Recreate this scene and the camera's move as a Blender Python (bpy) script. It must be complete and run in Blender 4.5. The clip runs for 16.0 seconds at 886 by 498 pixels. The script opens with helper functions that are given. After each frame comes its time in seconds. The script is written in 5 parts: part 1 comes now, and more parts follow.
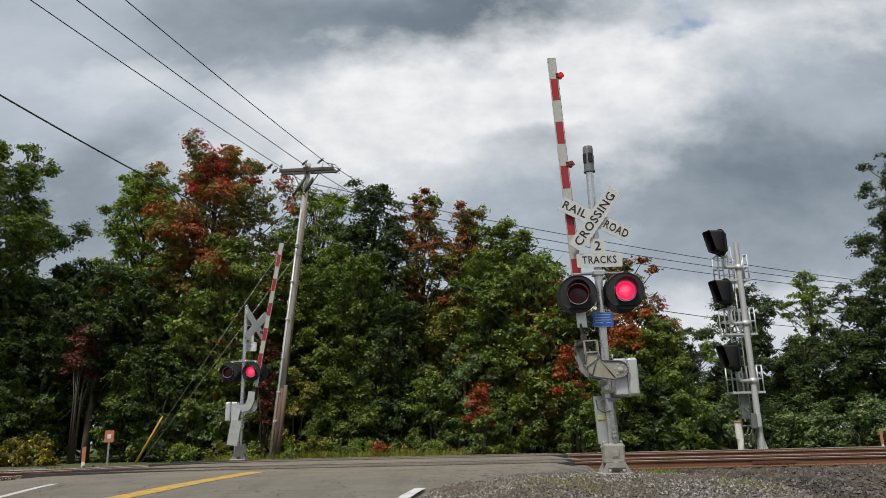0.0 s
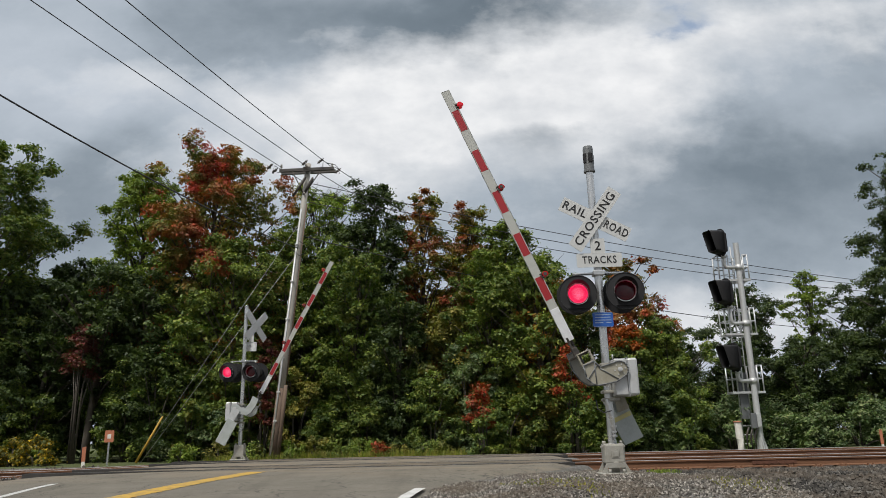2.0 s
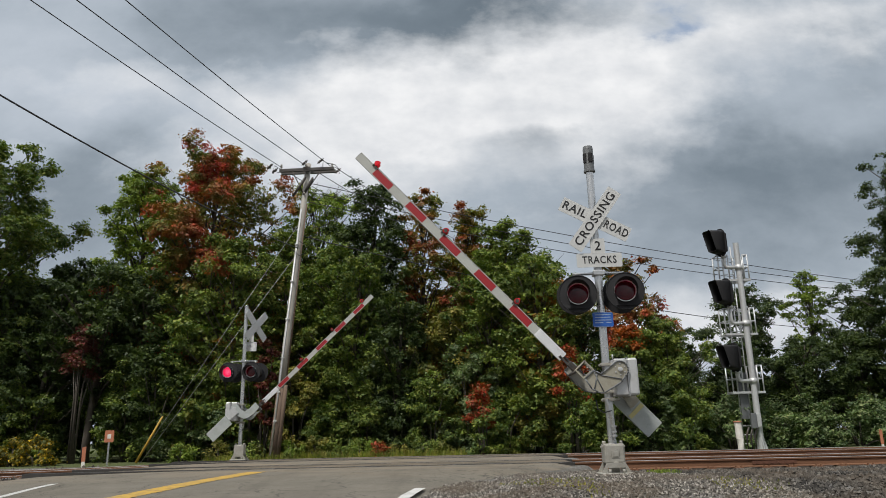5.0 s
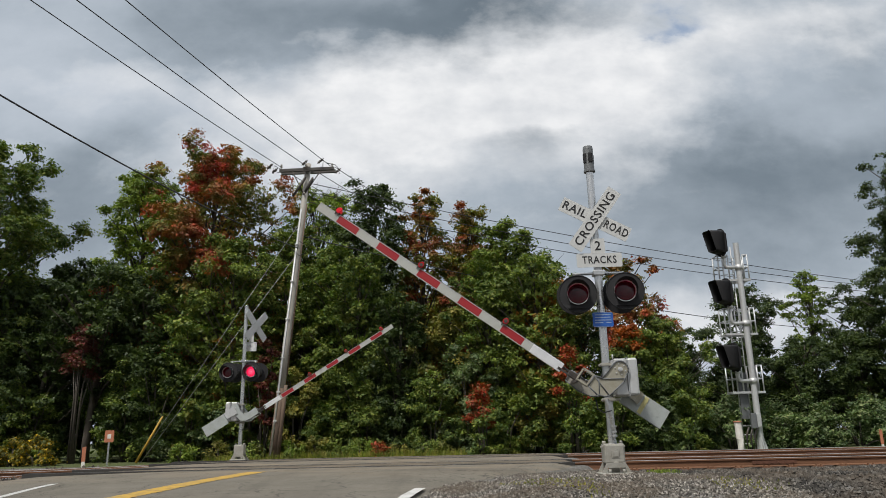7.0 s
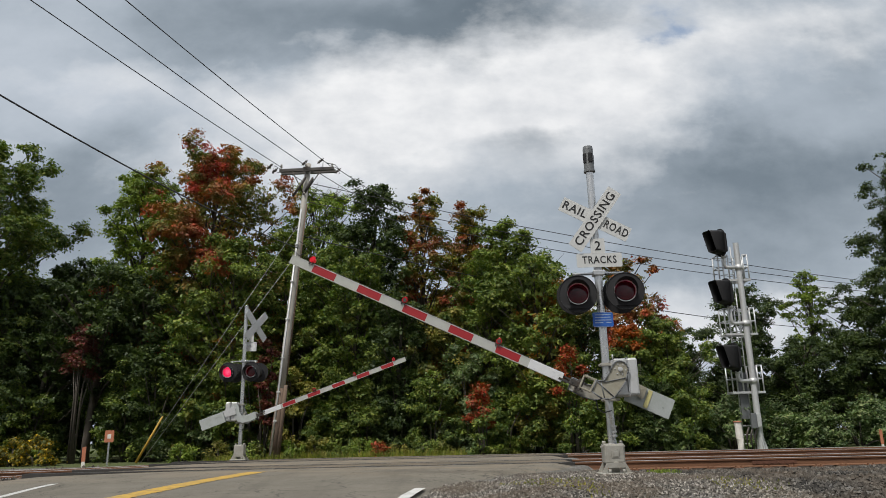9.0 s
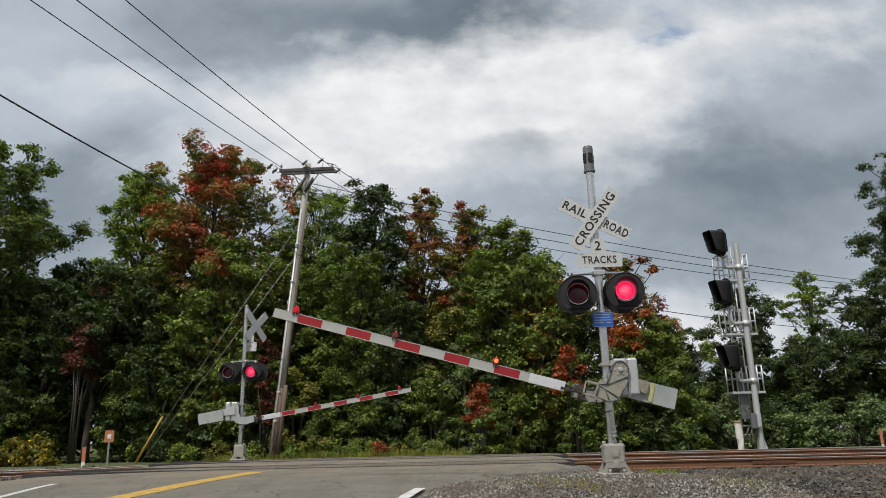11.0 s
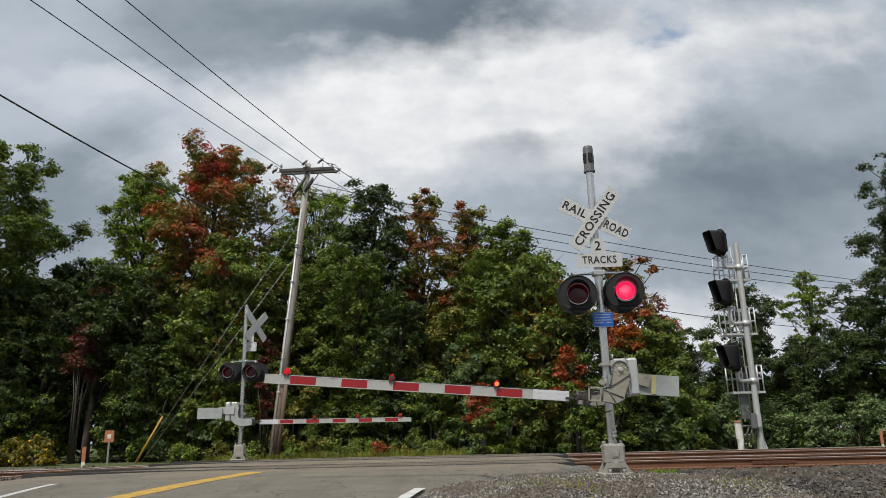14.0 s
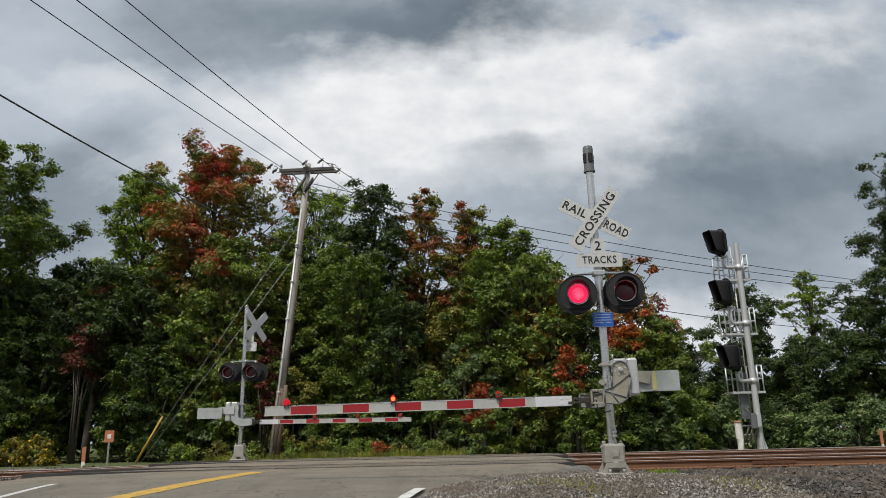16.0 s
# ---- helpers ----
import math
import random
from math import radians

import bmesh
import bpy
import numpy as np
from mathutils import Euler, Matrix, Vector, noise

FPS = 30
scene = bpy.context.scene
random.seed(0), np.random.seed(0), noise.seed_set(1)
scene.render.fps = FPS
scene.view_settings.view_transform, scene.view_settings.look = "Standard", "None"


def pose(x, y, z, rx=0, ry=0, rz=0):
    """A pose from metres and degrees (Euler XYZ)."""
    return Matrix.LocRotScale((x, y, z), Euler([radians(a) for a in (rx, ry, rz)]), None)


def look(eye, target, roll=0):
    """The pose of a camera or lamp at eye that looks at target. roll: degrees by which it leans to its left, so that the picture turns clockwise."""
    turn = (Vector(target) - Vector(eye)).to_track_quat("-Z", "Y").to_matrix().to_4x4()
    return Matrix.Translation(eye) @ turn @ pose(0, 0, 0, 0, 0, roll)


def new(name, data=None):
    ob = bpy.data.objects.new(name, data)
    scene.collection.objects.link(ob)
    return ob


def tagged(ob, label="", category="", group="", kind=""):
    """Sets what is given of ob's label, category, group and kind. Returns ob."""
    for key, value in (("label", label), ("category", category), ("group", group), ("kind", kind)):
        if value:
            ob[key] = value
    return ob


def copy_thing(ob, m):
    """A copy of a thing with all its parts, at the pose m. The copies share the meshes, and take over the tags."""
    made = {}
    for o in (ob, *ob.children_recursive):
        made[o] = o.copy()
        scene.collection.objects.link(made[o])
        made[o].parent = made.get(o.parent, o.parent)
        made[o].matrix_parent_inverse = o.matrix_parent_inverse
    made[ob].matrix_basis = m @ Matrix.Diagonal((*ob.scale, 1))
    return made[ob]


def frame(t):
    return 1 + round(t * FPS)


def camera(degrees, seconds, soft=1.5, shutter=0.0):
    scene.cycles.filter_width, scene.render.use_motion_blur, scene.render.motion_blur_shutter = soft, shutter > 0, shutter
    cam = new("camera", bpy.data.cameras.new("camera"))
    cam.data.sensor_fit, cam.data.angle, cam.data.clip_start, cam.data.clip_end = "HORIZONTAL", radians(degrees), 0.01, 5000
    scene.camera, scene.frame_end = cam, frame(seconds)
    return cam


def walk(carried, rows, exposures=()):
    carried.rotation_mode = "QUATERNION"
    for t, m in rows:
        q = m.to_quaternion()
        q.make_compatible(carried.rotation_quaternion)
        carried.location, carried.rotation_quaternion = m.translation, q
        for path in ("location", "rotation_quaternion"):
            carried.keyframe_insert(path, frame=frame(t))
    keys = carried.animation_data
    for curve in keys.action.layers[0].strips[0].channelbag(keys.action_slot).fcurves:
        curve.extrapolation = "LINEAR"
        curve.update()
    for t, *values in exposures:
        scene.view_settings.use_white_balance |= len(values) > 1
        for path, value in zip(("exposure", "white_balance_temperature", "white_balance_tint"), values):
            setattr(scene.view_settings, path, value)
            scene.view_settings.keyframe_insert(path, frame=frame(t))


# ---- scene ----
cam = camera(63.94, 16.0, 0.5)
EYE = (0.0, 0.0, 0.667)
VIEW = look(EYE, (0.0, math.cos(radians(14.55)), 0.667 + math.sin(radians(14.55))), -1.25)
walk(cam, [(0.0, VIEW), (16.0, VIEW)], [(0.0, 0.0), (16.0, 0.0)])

# ---------------------------------------------------------------- world and sun
SUN_ELEV, SUN_AZ = 58.0, 215.0     # behind the camera, a little to its left


def make_world():
    w = bpy.data.worlds.new("sky")
    w.use_nodes = True
    nt = w.node_tree
    bg = nt.nodes["Background"]
    sky = nt.nodes.new("ShaderNodeTexSky")
    sky.sky_type, sky.sun_disc = "NISHITA", False
    sky.sun_elevation, sky.sun_rotation = radians(SUN_ELEV), radians(SUN_AZ)
    sky.air_density, sky.dust_density = 1.0, 2.0
    mul = nt.nodes.new("ShaderNodeVectorMath")
    mul.operation = "SCALE"
    mul.inputs["Scale"].default_value = 0.05
    nt.links.new(sky.outputs[0], mul.inputs[0])
    # broken cloud cover over the clear sky
    tc = nt.nodes.new("ShaderNodeTexCoord")
    nz = nt.nodes.new("ShaderNodeTexNoise")
    nz.inputs["Scale"].default_value, nz.inputs["Detail"].default_value = 2.5, 6.0
    nt.links.new(tc.outputs["Generated"], nz.inputs["Vector"])
    ramp = nt.nodes.new("ShaderNodeValToRGB")
    ramp.color_ramp.elements[0].position, ramp.color_ramp.elements[1].position = 0.35, 0.7
    ramp.color_ramp.elements[0].color = (0.30, 0.33, 0.37, 1)
    ramp.color_ramp.elements[1].color = (0.92, 0.94, 0.97, 1)
    nt.links.new(nz.outputs[0], ramp.inputs[0])
    mix = nt.nodes.new("ShaderNodeMix")
    mix.data_type = "RGBA"
    mix.inputs[0].default_value = 0.8
    nt.links.new(mul.outputs[0], mix.inputs[6])
    nt.links.new(ramp.outputs[0], mix.inputs[7])
    # an overcast sky is brightest overhead
    sep = nt.nodes.new("ShaderNodeSeparateXYZ")
    nt.links.new(tc.outputs["Generated"], sep.inputs[0])
    up = nt.nodes.new("ShaderNodeMapRange")
    up.inputs["To Min"].default_value, up.inputs["To Max"].default_value = 0.55, 1.6
    nt.links.new(sep.outputs[2], up.inputs[0])
    lift = nt.nodes.new("ShaderNodeVectorMath")
    lift.operation = "SCALE"
    nt.links.new(mix.outputs[2], lift.inputs[0]), nt.links.new(up.outputs[0], lift.inputs["Scale"])
    nt.links.new(lift.outputs[0], bg.inputs[0])
    bg.inputs[1].default_value = 0.98
    scene.world = w


make_world()
sun = new("sun", bpy.data.lights.new("sun", "SUN"))
sun.data.energy, sun.data.angle, sun.data.color = 3.2, radians(9), (1.0, 0.95, 0.88)
_se, _sa = radians(SUN_ELEV), radians(SUN_AZ)
sun.matrix_world = look((math.sin(_sa) * math.cos(_se) * 50, math.cos(_sa) * math.cos(_se) * 50, math.sin(_se) * 50), (0, 0, 0))


# ---------------------------------------------------------------- materials
def material(name):
    m = bpy.data.materials.new(name)
    m.use_nodes = True
    return m, m.node_tree, m.node_tree.nodes["Principled BSDF"]


def node(nt, kind, **values):
    n = nt.nodes.new(kind)
    for k, v in values.items():
        n.inputs[k.replace("_", " ")].default_value = v
    return n


def mixed(nt, fac, a, b, blend="MIX"):
    n = nt.nodes.new("ShaderNodeMix")
    n.data_type, n.blend_type = "RGBA", blend
    for sock, v in ((0, fac), (6, a), (7, b)):
        if isinstance(v, bpy.types.NodeSocket):
            nt.links.new(v, n.inputs[sock])
        elif isinstance(v, (tuple, list)):
            n.inputs[sock].default_value = (*v[:3], 1)
        else:
            n.inputs[sock].default_value = v
    return n.outputs[2]


def ramped(nt, fac, *stops):
    r = nt.nodes.new("ShaderNodeValToRGB")
    e = r.color_ramp.elements
    while len(e) < len(stops):
        e.new(0.5)
    for el, (p, c) in zip(e, stops):
        el.position, el.color = p, (*(c if isinstance(c, (tuple, list)) else (c, c, c)), 1)
    nt.links.new(fac, r.inputs[0])
    return r.outputs[0]


def noisy(nt, scale, detail=5.0, rough=0.55, stretch=None, coords="Object"):
    tc = nt.nodes.new("ShaderNodeTexCoord")
    out = tc.outputs[coords]
    if stretch:
        mp = nt.nodes.new("ShaderNodeMapping")
        mp.inputs["Scale"].default_value = stretch
        nt.links.new(out, mp.inputs[0])
        out = mp.outputs[0]
    n = node(nt, "ShaderNodeTexNoise", Scale=scale, Detail=detail, Roughness=rough)
    nt.links.new(out, n.inputs["Vector"])
    return n.outputs[0]


def bumped(nt, bsdf, height, strength, distance):
    b = node(nt, "ShaderNodeBump", Strength=strength, Distance=distance)
    nt.links.new(height, b.inputs["Height"])
    nt.links.new(b.outputs[0], bsdf.inputs["Normal"])


def surface(name, base, dirt=None, amount=0.5, rough=0.6, metal=0.0, grain=60.0, stains=3.0, bump=0.15, dist=0.003, stretch=None, coords="Object"):
    """A base colour with fine grain, larger stains of another colour, and fine relief."""
    m, nt, b = material(name)
    dirt = dirt or tuple(c * 0.6 for c in base)
    fine, wide = noisy(nt, grain, 4, stretch=stretch, coords=coords), noisy(nt, stains, 6, 0.65, stretch=stretch, coords=coords)
    c = mixed(nt, ramped(nt, fine, (0.3, 0.0), (0.75, 0.45)), base, tuple(x * 0.72 for x in base))
    c = mixed(nt, ramped(nt, wide, (0.45, 0.0), (0.75, amount)), c, dirt)
    nt.links.new(c, b.inputs["Base Color"])
    b.inputs["Roughness"].default_value, b.inputs["Metallic"].default_value = rough, metal
    r = ramped(nt, wide, (0.3, max(0, rough - 0.08)), (0.8, min(1, rough + 0.15)))
    nt.links.new(r, b.inputs["Roughness"])
    bumped(nt, b, fine, bump, dist)
    return m


def glowing(name, colour, strength, dots=False):
    m, nt, b = material(name)
    b.inputs["Base Color"].default_value = (*[c * 0.5 for c in colour], 1)
    b.inputs["Roughness"].default_value = 0.3
    b.inputs["Emission Color"].default_value = (*colour, 1)
    b.inputs["Emission Strength"].default_value = strength
    if dots:   # a field of small diodes
        tc = nt.nodes.new("ShaderNodeTexCoord")
        v = node(nt, "ShaderNodeTexVoronoi", Scale=62.0, Randomness=0.15)
        nt.links.new(tc.outputs["Object"], v.inputs["Vector"])
        nt.links.new(ramped(nt, v.outputs["Distance"], (0.12, (1.0, 0.32, 0.50)), (0.5, (0.78, 0.005, 0.07))), b.inputs["Emission Color"])
    return m


STEEL = surface("galvanised_steel", (0.70, 0.71, 0.71), (0.46, 0.46, 0.45), 0.6, 0.28, 0.90, 90, 5, 0.1, 0.001)
ALU = surface("aluminium_paint", (0.60, 0.61, 0.61), (0.40, 0.40, 0.38), 0.5, 0.45, 0.45, 120, 6, 0.08, 0.001)
GREY_PAINT = surface("grey_cast_paint", (0.36, 0.35, 0.31), (0.20, 0.18, 0.14), 0.6, 0.55, 0.15, 80, 7, 0.2, 0.002)
TAN_PLATE = surface("weathered_tan_plate", (0.37, 0.35, 0.28), (0.22, 0.19, 0.13), 0.6, 0.5, 0.25, 80, 6, 0.15, 0.001)
CW_PAINT = surface("counterweight_paint", (0.42, 0.45, 0.44), (0.28, 0.31, 0.27), 0.7, 0.6, 0.2, 70, 6, 0.2, 0.002)
BELL_PAINT_RIB_SHADE = surface("dark_grey_paint_rib_shade", (0.15, 0.16, 0.165), (0.10, 0.10, 0.10), 0.5, 0.5, 0.1, 80, 7)
DARK_IRON = surface("dark_iron", (0.07, 0.065, 0.06), (0.12, 0.08, 0.05), 0.6, 0.6, 0.4, 90, 8)
BLACK_PAINT = surface("black_paint", (0.010, 0.010, 0.012), (0.020, 0.019, 0.019), 0.5, 0.7, 0.0, 80, 6, 0.1, 0.001)
SIGN_WHITE = surface("white_sheeting", (0.57, 0.58, 0.57), (0.48, 0.48, 0.45), 0.4, 0.4, 0.0, 200, 8, 0.03, 0.0005)
SIGN_BACK = surface("bare_aluminium_sign_back", (0.66, 0.67, 0.67), (0.5, 0.5, 0.5), 0.5, 0.5, 0.1, 100, 6, 0.05, 0.001)
LETTER = surface("black_lettering", (0.012, 0.012, 0.012), None, 0.2, 0.5, 0, 100, 8, 0.02, 0.0005)
PALE_PRINT = surface("pale_blue_print", (0.30, 0.38, 0.52), None, 0.3, 0.4, 0, 150, 8, 0.03, 0.0005)
BLUE = surface("blue_sheeting", (0.015, 0.10, 0.42), (0.02, 0.08, 0.30), 0.4, 0.4, 0, 150, 8, 0.03, 0.0005)
ARM_WHITE = surface("arm_white_sheeting", (0.44, 0.45, 0.42), (0.33, 0.33, 0.29), 0.5, 0.45, 0, 120, 5, 0.05, 0.0005)
ARM_RED = surface("arm_red_sheeting", (0.33, 0.016, 0.022), (0.28, 0.02, 0.02), 0.5, 0.4, 0, 120, 5, 0.05, 0.0005)
ARM_ROOT = surface("bare_bright_aluminium", (0.78, 0.79, 0.80), (0.6, 0.6, 0.6), 0.4, 0.35, 0.3, 120, 5, 0.05, 0.0005)
RED_LIT = glowing("lit_red_diodes", (0.9, 0.012, 0.05), 1.1, True)
RED_DARK = surface("unlit_red_lens", (0.085, 0.004, 0.009), (0.05, 0.003, 0.005), 0.5, 0.12, 0, 60, 10, 0.1, 0.001)
RED_GLASS = surface("red_lamp_glass", (0.45, 0.006, 0.01), (0.3, 0.006, 0.01), 0.3, 0.15, 0, 60, 10, 0.05, 0.001)
AMBER_LIT = glowing("lit_amber_lamp", (1.0, 0.17, 0.05), 1.5)
DARK_LENS = surface("dark_signal_glass", (0.02, 0.02, 0.022), None, 0.3, 0.15, 0, 60, 10, 0.05, 0.001)
TIP_LIT = glowing("lit_red_lamp", (0.9, 0.012, 0.03), 0.25)
POLE_WOOD = surface("weathered_pole_wood", (0.42, 0.40, 0.36), (0.25, 0.22, 0.18), 0.7, 0.85, 0, 30, 2.0, 0.5, 0.01, (1, 1, 0.06))
POLE_BASE = surface("brown_pole_butt", (0.17, 0.12, 0.085), (0.09, 0.065, 0.05), 0.7, 0.85, 0, 30, 2.0, 0.5, 0.01, (1, 1, 0.06))
ARM_WOOD = surface("crossarm_wood", (0.10, 0.095, 0.09), (0.06, 0.055, 0.05), 0.7, 0.85, 0, 30, 3.0, 0.4, 0.006, (0.1, 1, 1))
WIRE = surface("wire", (0.05, 0.05, 0.055), None, 0.3, 0.5, 0.2)
GUY_STEEL = surface("weathered_strand", (0.27, 0.27, 0.27), None, 0.4, 0.6, 0.3)
YELLOW_GUARD = surface("yellow_guy_guard", (0.55, 0.34, 0.05), (0.35, 0.22, 0.05), 0.5, 0.5, 0, 60, 5)
ORANGE_SIGN = surface("orange_marker", (0.46, 0.17, 0.09), (0.36, 0.14, 0.08), 0.5, 0.5, 0, 60, 5)
WHITE_POST = surface("white_post_plastic", (0.72, 0.70, 0.64), (0.5, 0.46, 0.38), 0.5, 0.5, 0, 40, 4)


def sky_material():
    """Overcast sky with broad light and dark banks, for the far backdrop."""
    m = bpy.data.materials.new("cloudy_sky")
    m.use_nodes = True
    nt = m.node_tree
    nt.nodes.clear()
    out, em = nt.nodes.new("ShaderNodeOutputMaterial"), nt.nodes.new("ShaderNodeEmission")
    nt.links.new(em.outputs[0], out.inputs[0])
    tc, sep = nt.nodes.new("ShaderNodeTexCoord"), nt.nodes.new("ShaderNodeSeparateXYZ")
    nt.links.new(tc.outputs["Object"], sep.inputs[0])

    def calc(op, a, b=0.0, c=0.0):
        n = nt.nodes.new("ShaderNodeMath")
        n.operation = op
        for i, v in enumerate((a, b, c)):
            if isinstance(v, bpy.types.NodeSocket):
                nt.links.new(v, n.inputs[i])
            else:
                n.inputs[i].default_value = v
        return n.outputs[0]

    u, v = calc("DIVIDE", sep.outputs[0], sep.outputs[1]), calc("DIVIDE", sep.outputs[2], sep.outputs[1])
    comb = nt.nodes.new("ShaderNodeCombineXYZ")
    nt.links.new(u, comb.inputs[0]), nt.links.new(v, comb.inputs[1])

    def fbm(scale, detail, shift, rough=0.55):
        mp = nt.nodes.new("ShaderNodeMapping")
        mp.inputs["Location"].default_value = shift
        mp.inputs["Scale"].default_value = (1.0, 1.5, 1.0)
        nt.links.new(comb.outputs[0], mp.inputs[0])
        n = node(nt, "ShaderNodeTexNoise", Scale=scale, Detail=detail, Roughness=rough)
        nt.links.new(mp.outputs[0], n.inputs["Vector"])
        return n.outputs[0]

    wu = calc("MULTIPLY_ADD", calc("SUBTRACT", fbm(5.0, 7, (3, 1, 0)), 0.5), 0.30, u)
    wv = calc("MULTIPLY_ADD", calc("SUBTRACT", fbm(5.0, 7, (8, 4, 2)), 0.5), 0.22, v)

    def banks(rows, start):
        total = calc("ADD", start, 0.0)
        for bu, bv, ru, rv, gain in rows:
            du, dv = calc("DIVIDE", calc("SUBTRACT", wu, bu), ru), calc("DIVIDE", calc("SUBTRACT", wv, bv), rv)
            d2 = calc("ADD", calc("MULTIPLY", du, du), calc("MULTIPLY", dv, dv))
            total = calc("MULTIPLY_ADD", calc("EXPONENT", calc("MULTIPLY", d2, -0.7)), gain, total)
        return total

    grey = calc("MULTIPLY_ADD", calc("SUBTRACT", fbm(4.5, 9, (1, 9, 5), 0.6), 0.5), 0.34, banks(GREY_BANKS, 0.54))
    puff = calc("MULTIPLY_ADD", calc("SUBTRACT", fbm(9.0, 11, (4, 2, 7), 0.60), 0.5), 0.85, banks(WHITE_BANKS, 0.06))
    soft = ramped(nt, puff, (0.10, 0.0), (0.50, 0.48), (1.0, 0.97))
    tone = ramped(nt, grey, (0.0, (0.112, 0.146, 0.180)), (0.22, (0.190, 0.234, 0.278)), (0.5, (0.398, 0.454, 0.517)), (0.8, (0.64, 0.69, 0.765)))
    bright = ramped(nt, fbm(12.0, 8, (6, 6, 1), 0.55), (0.3, (0.70, 0.72, 0.75)), (0.65, (0.90, 0.905, 0.915)))
    col = mixed(nt, soft, tone, bright)
    # a small hole to the blue
    du, dv = calc("DIVIDE", calc("SUBTRACT", wu, 0.385), 0.035), calc("DIVIDE", calc("SUBTRACT", wv, 0.645), 0.016)
    hole = calc("EXPONENT", calc("MULTIPLY", calc("ADD", calc("MULTIPLY", du, du), calc("MULTIPLY", dv, dv)), -1.0))
    col = mixed(nt, calc("MULTIPLY", hole, 0.7), col, (0.17, 0.28, 0.47))
    nt.links.new(col, em.inputs[0])
    return m


# banks of cloud: bearing, height, widths (as tangents) and how much they lighten or darken
GREY_BANKS = [
    (-0.229, 0.647, 0.297, 0.083, -0.28), (0.112, 0.639, 0.152, 0.062, -0.30), (-0.601, 0.586, 0.196, 0.112, 0.12),
    (-0.372, 0.484, 0.217, 0.087, 0.10), (-0.563, 0.334, 0.185, 0.090, -0.24), (0.525, 0.366, 0.185, 0.068, -0.34),
    (0.450, 0.475, 0.160, 0.050, 0.02), (0.666, 0.565, 0.079, 0.060, -0.12), (0.189, 0.299, 0.215, 0.053, -0.08),
    (0.138, 0.439, 0.051, 0.033, -0.20), (0.572, 0.256, 0.164, 0.052, -0.10),
]
WHITE_BANKS = [
    (0.040, 0.500, 0.245, 0.095, 1.05), (0.294, 0.550, 0.100, 0.085, 1.00), (0.460, 0.615, 0.134, 0.046, 0.50),
    (0.632, 0.631, 0.116, 0.036, 0.50), (-0.137, 0.446, 0.172, 0.071, 0.60), (0.354, 0.141, 0.159, 0.049, 0.75),
    (-0.482, 0.554, 0.088, 0.044, 0.35), (0.538, 0.198, 0.097, 0.025, 0.35),
    (0.142, 0.434, 0.050, 0.030, -0.45), (0.500, 0.370, 0.215, 0.085, -0.16), (-0.141, 0.631, 0.30, 0.060, -0.25),
]


# ---------------------------------------------------------------- building helpers
def thing(name, m, label, category, group="", kind=""):
    ob = new(name)
    ob.matrix_basis = m
    ob.empty_display_size = 0.2
    return tagged(ob, label, category, group, kind)


def finish(name, bm, mat, parent=None, label="", smooth=False):
    me = bpy.data.meshes.new(name)
    bmesh.ops.recalc_face_normals(bm, faces=bm.faces)
    bm.to_mesh(me)
    bm.free()
    for x in (mat if isinstance(mat, (list, tuple)) else [mat]):
        me.materials.append(x)
    if smooth:
        me.shade_smooth()
        me.set_sharp_from_angle(angle=radians(35))
    ob = new(name, me)
    ob.parent = parent
    return tagged(ob, label)


def part(name, bm, mat, parent, label="", smooth=False, at=None):
    ob = finish(name, bm, mat, parent, label, smooth)
    if at is not None:
        ob.matrix_basis = at
    return ob


def same_part(ob, parent, m):
    """Another part on the same mesh."""
    o = new(ob.name.split(".")[0], ob.data)
    o.parent, o.matrix_basis = parent, m
    return o


def box(bm, lo, hi, bevel=0.0, mat=0, m=None):
    made = bmesh.ops.create_cube(bm, size=1.0)["verts"]
    c = [(a + b) / 2 for a, b in zip(lo, hi)]
    s = [b - a for a, b in zip(lo, hi)]
    for v in made:
        v.co = Vector([v.co[i] * s[i] + c[i] for i in range(3)])
    faces = {f for v in made for f in v.link_faces}
    for f in faces:
        f.material_index = mat
    if bevel:
        r = bmesh.ops.bevel(bm, geom=list({e for v in made for e in v.link_edges}), offset=bevel, segments=2, affect="EDGES", profile=0.5)
        made = list({v for f in r["faces"] for v in f.verts} | {v for v in made if v.is_valid})
        for f in r["faces"]:
            f.material_index = mat
    if m is not None:
        bmesh.ops.transform(bm, matrix=m, verts=[v for v in made if v.is_valid])
    return bm


def rod(bm, a, b, r0, r1=None, seg=12, mat=0, caps=True):
    """A round bar from a to b."""
    a, b = Vector(a), Vector(b)
    r1 = r0 if r1 is None else r1
    q = (b - a).to_track_quat("Z", "Y").to_matrix()
    rings = []
    for p, r in ((a, r0), (b, r1)):
        rings.append([bm.verts.new(p + q @ Vector((r * math.cos(2 * math.pi * k / seg), r * math.sin(2 * math.pi * k / seg), 0))) for k in range(seg)])
    for k in range(seg):
        f = bm.faces.new((rings[0][k], rings[0][(k + 1) % seg], rings[1][(k + 1) % seg], rings[1][k]))
        f.material_index, f.smooth = mat, True
    if caps:
        for ring in (rings[0][::-1], rings[1]):
            bm.faces.new(ring).material_index = mat
    return bm


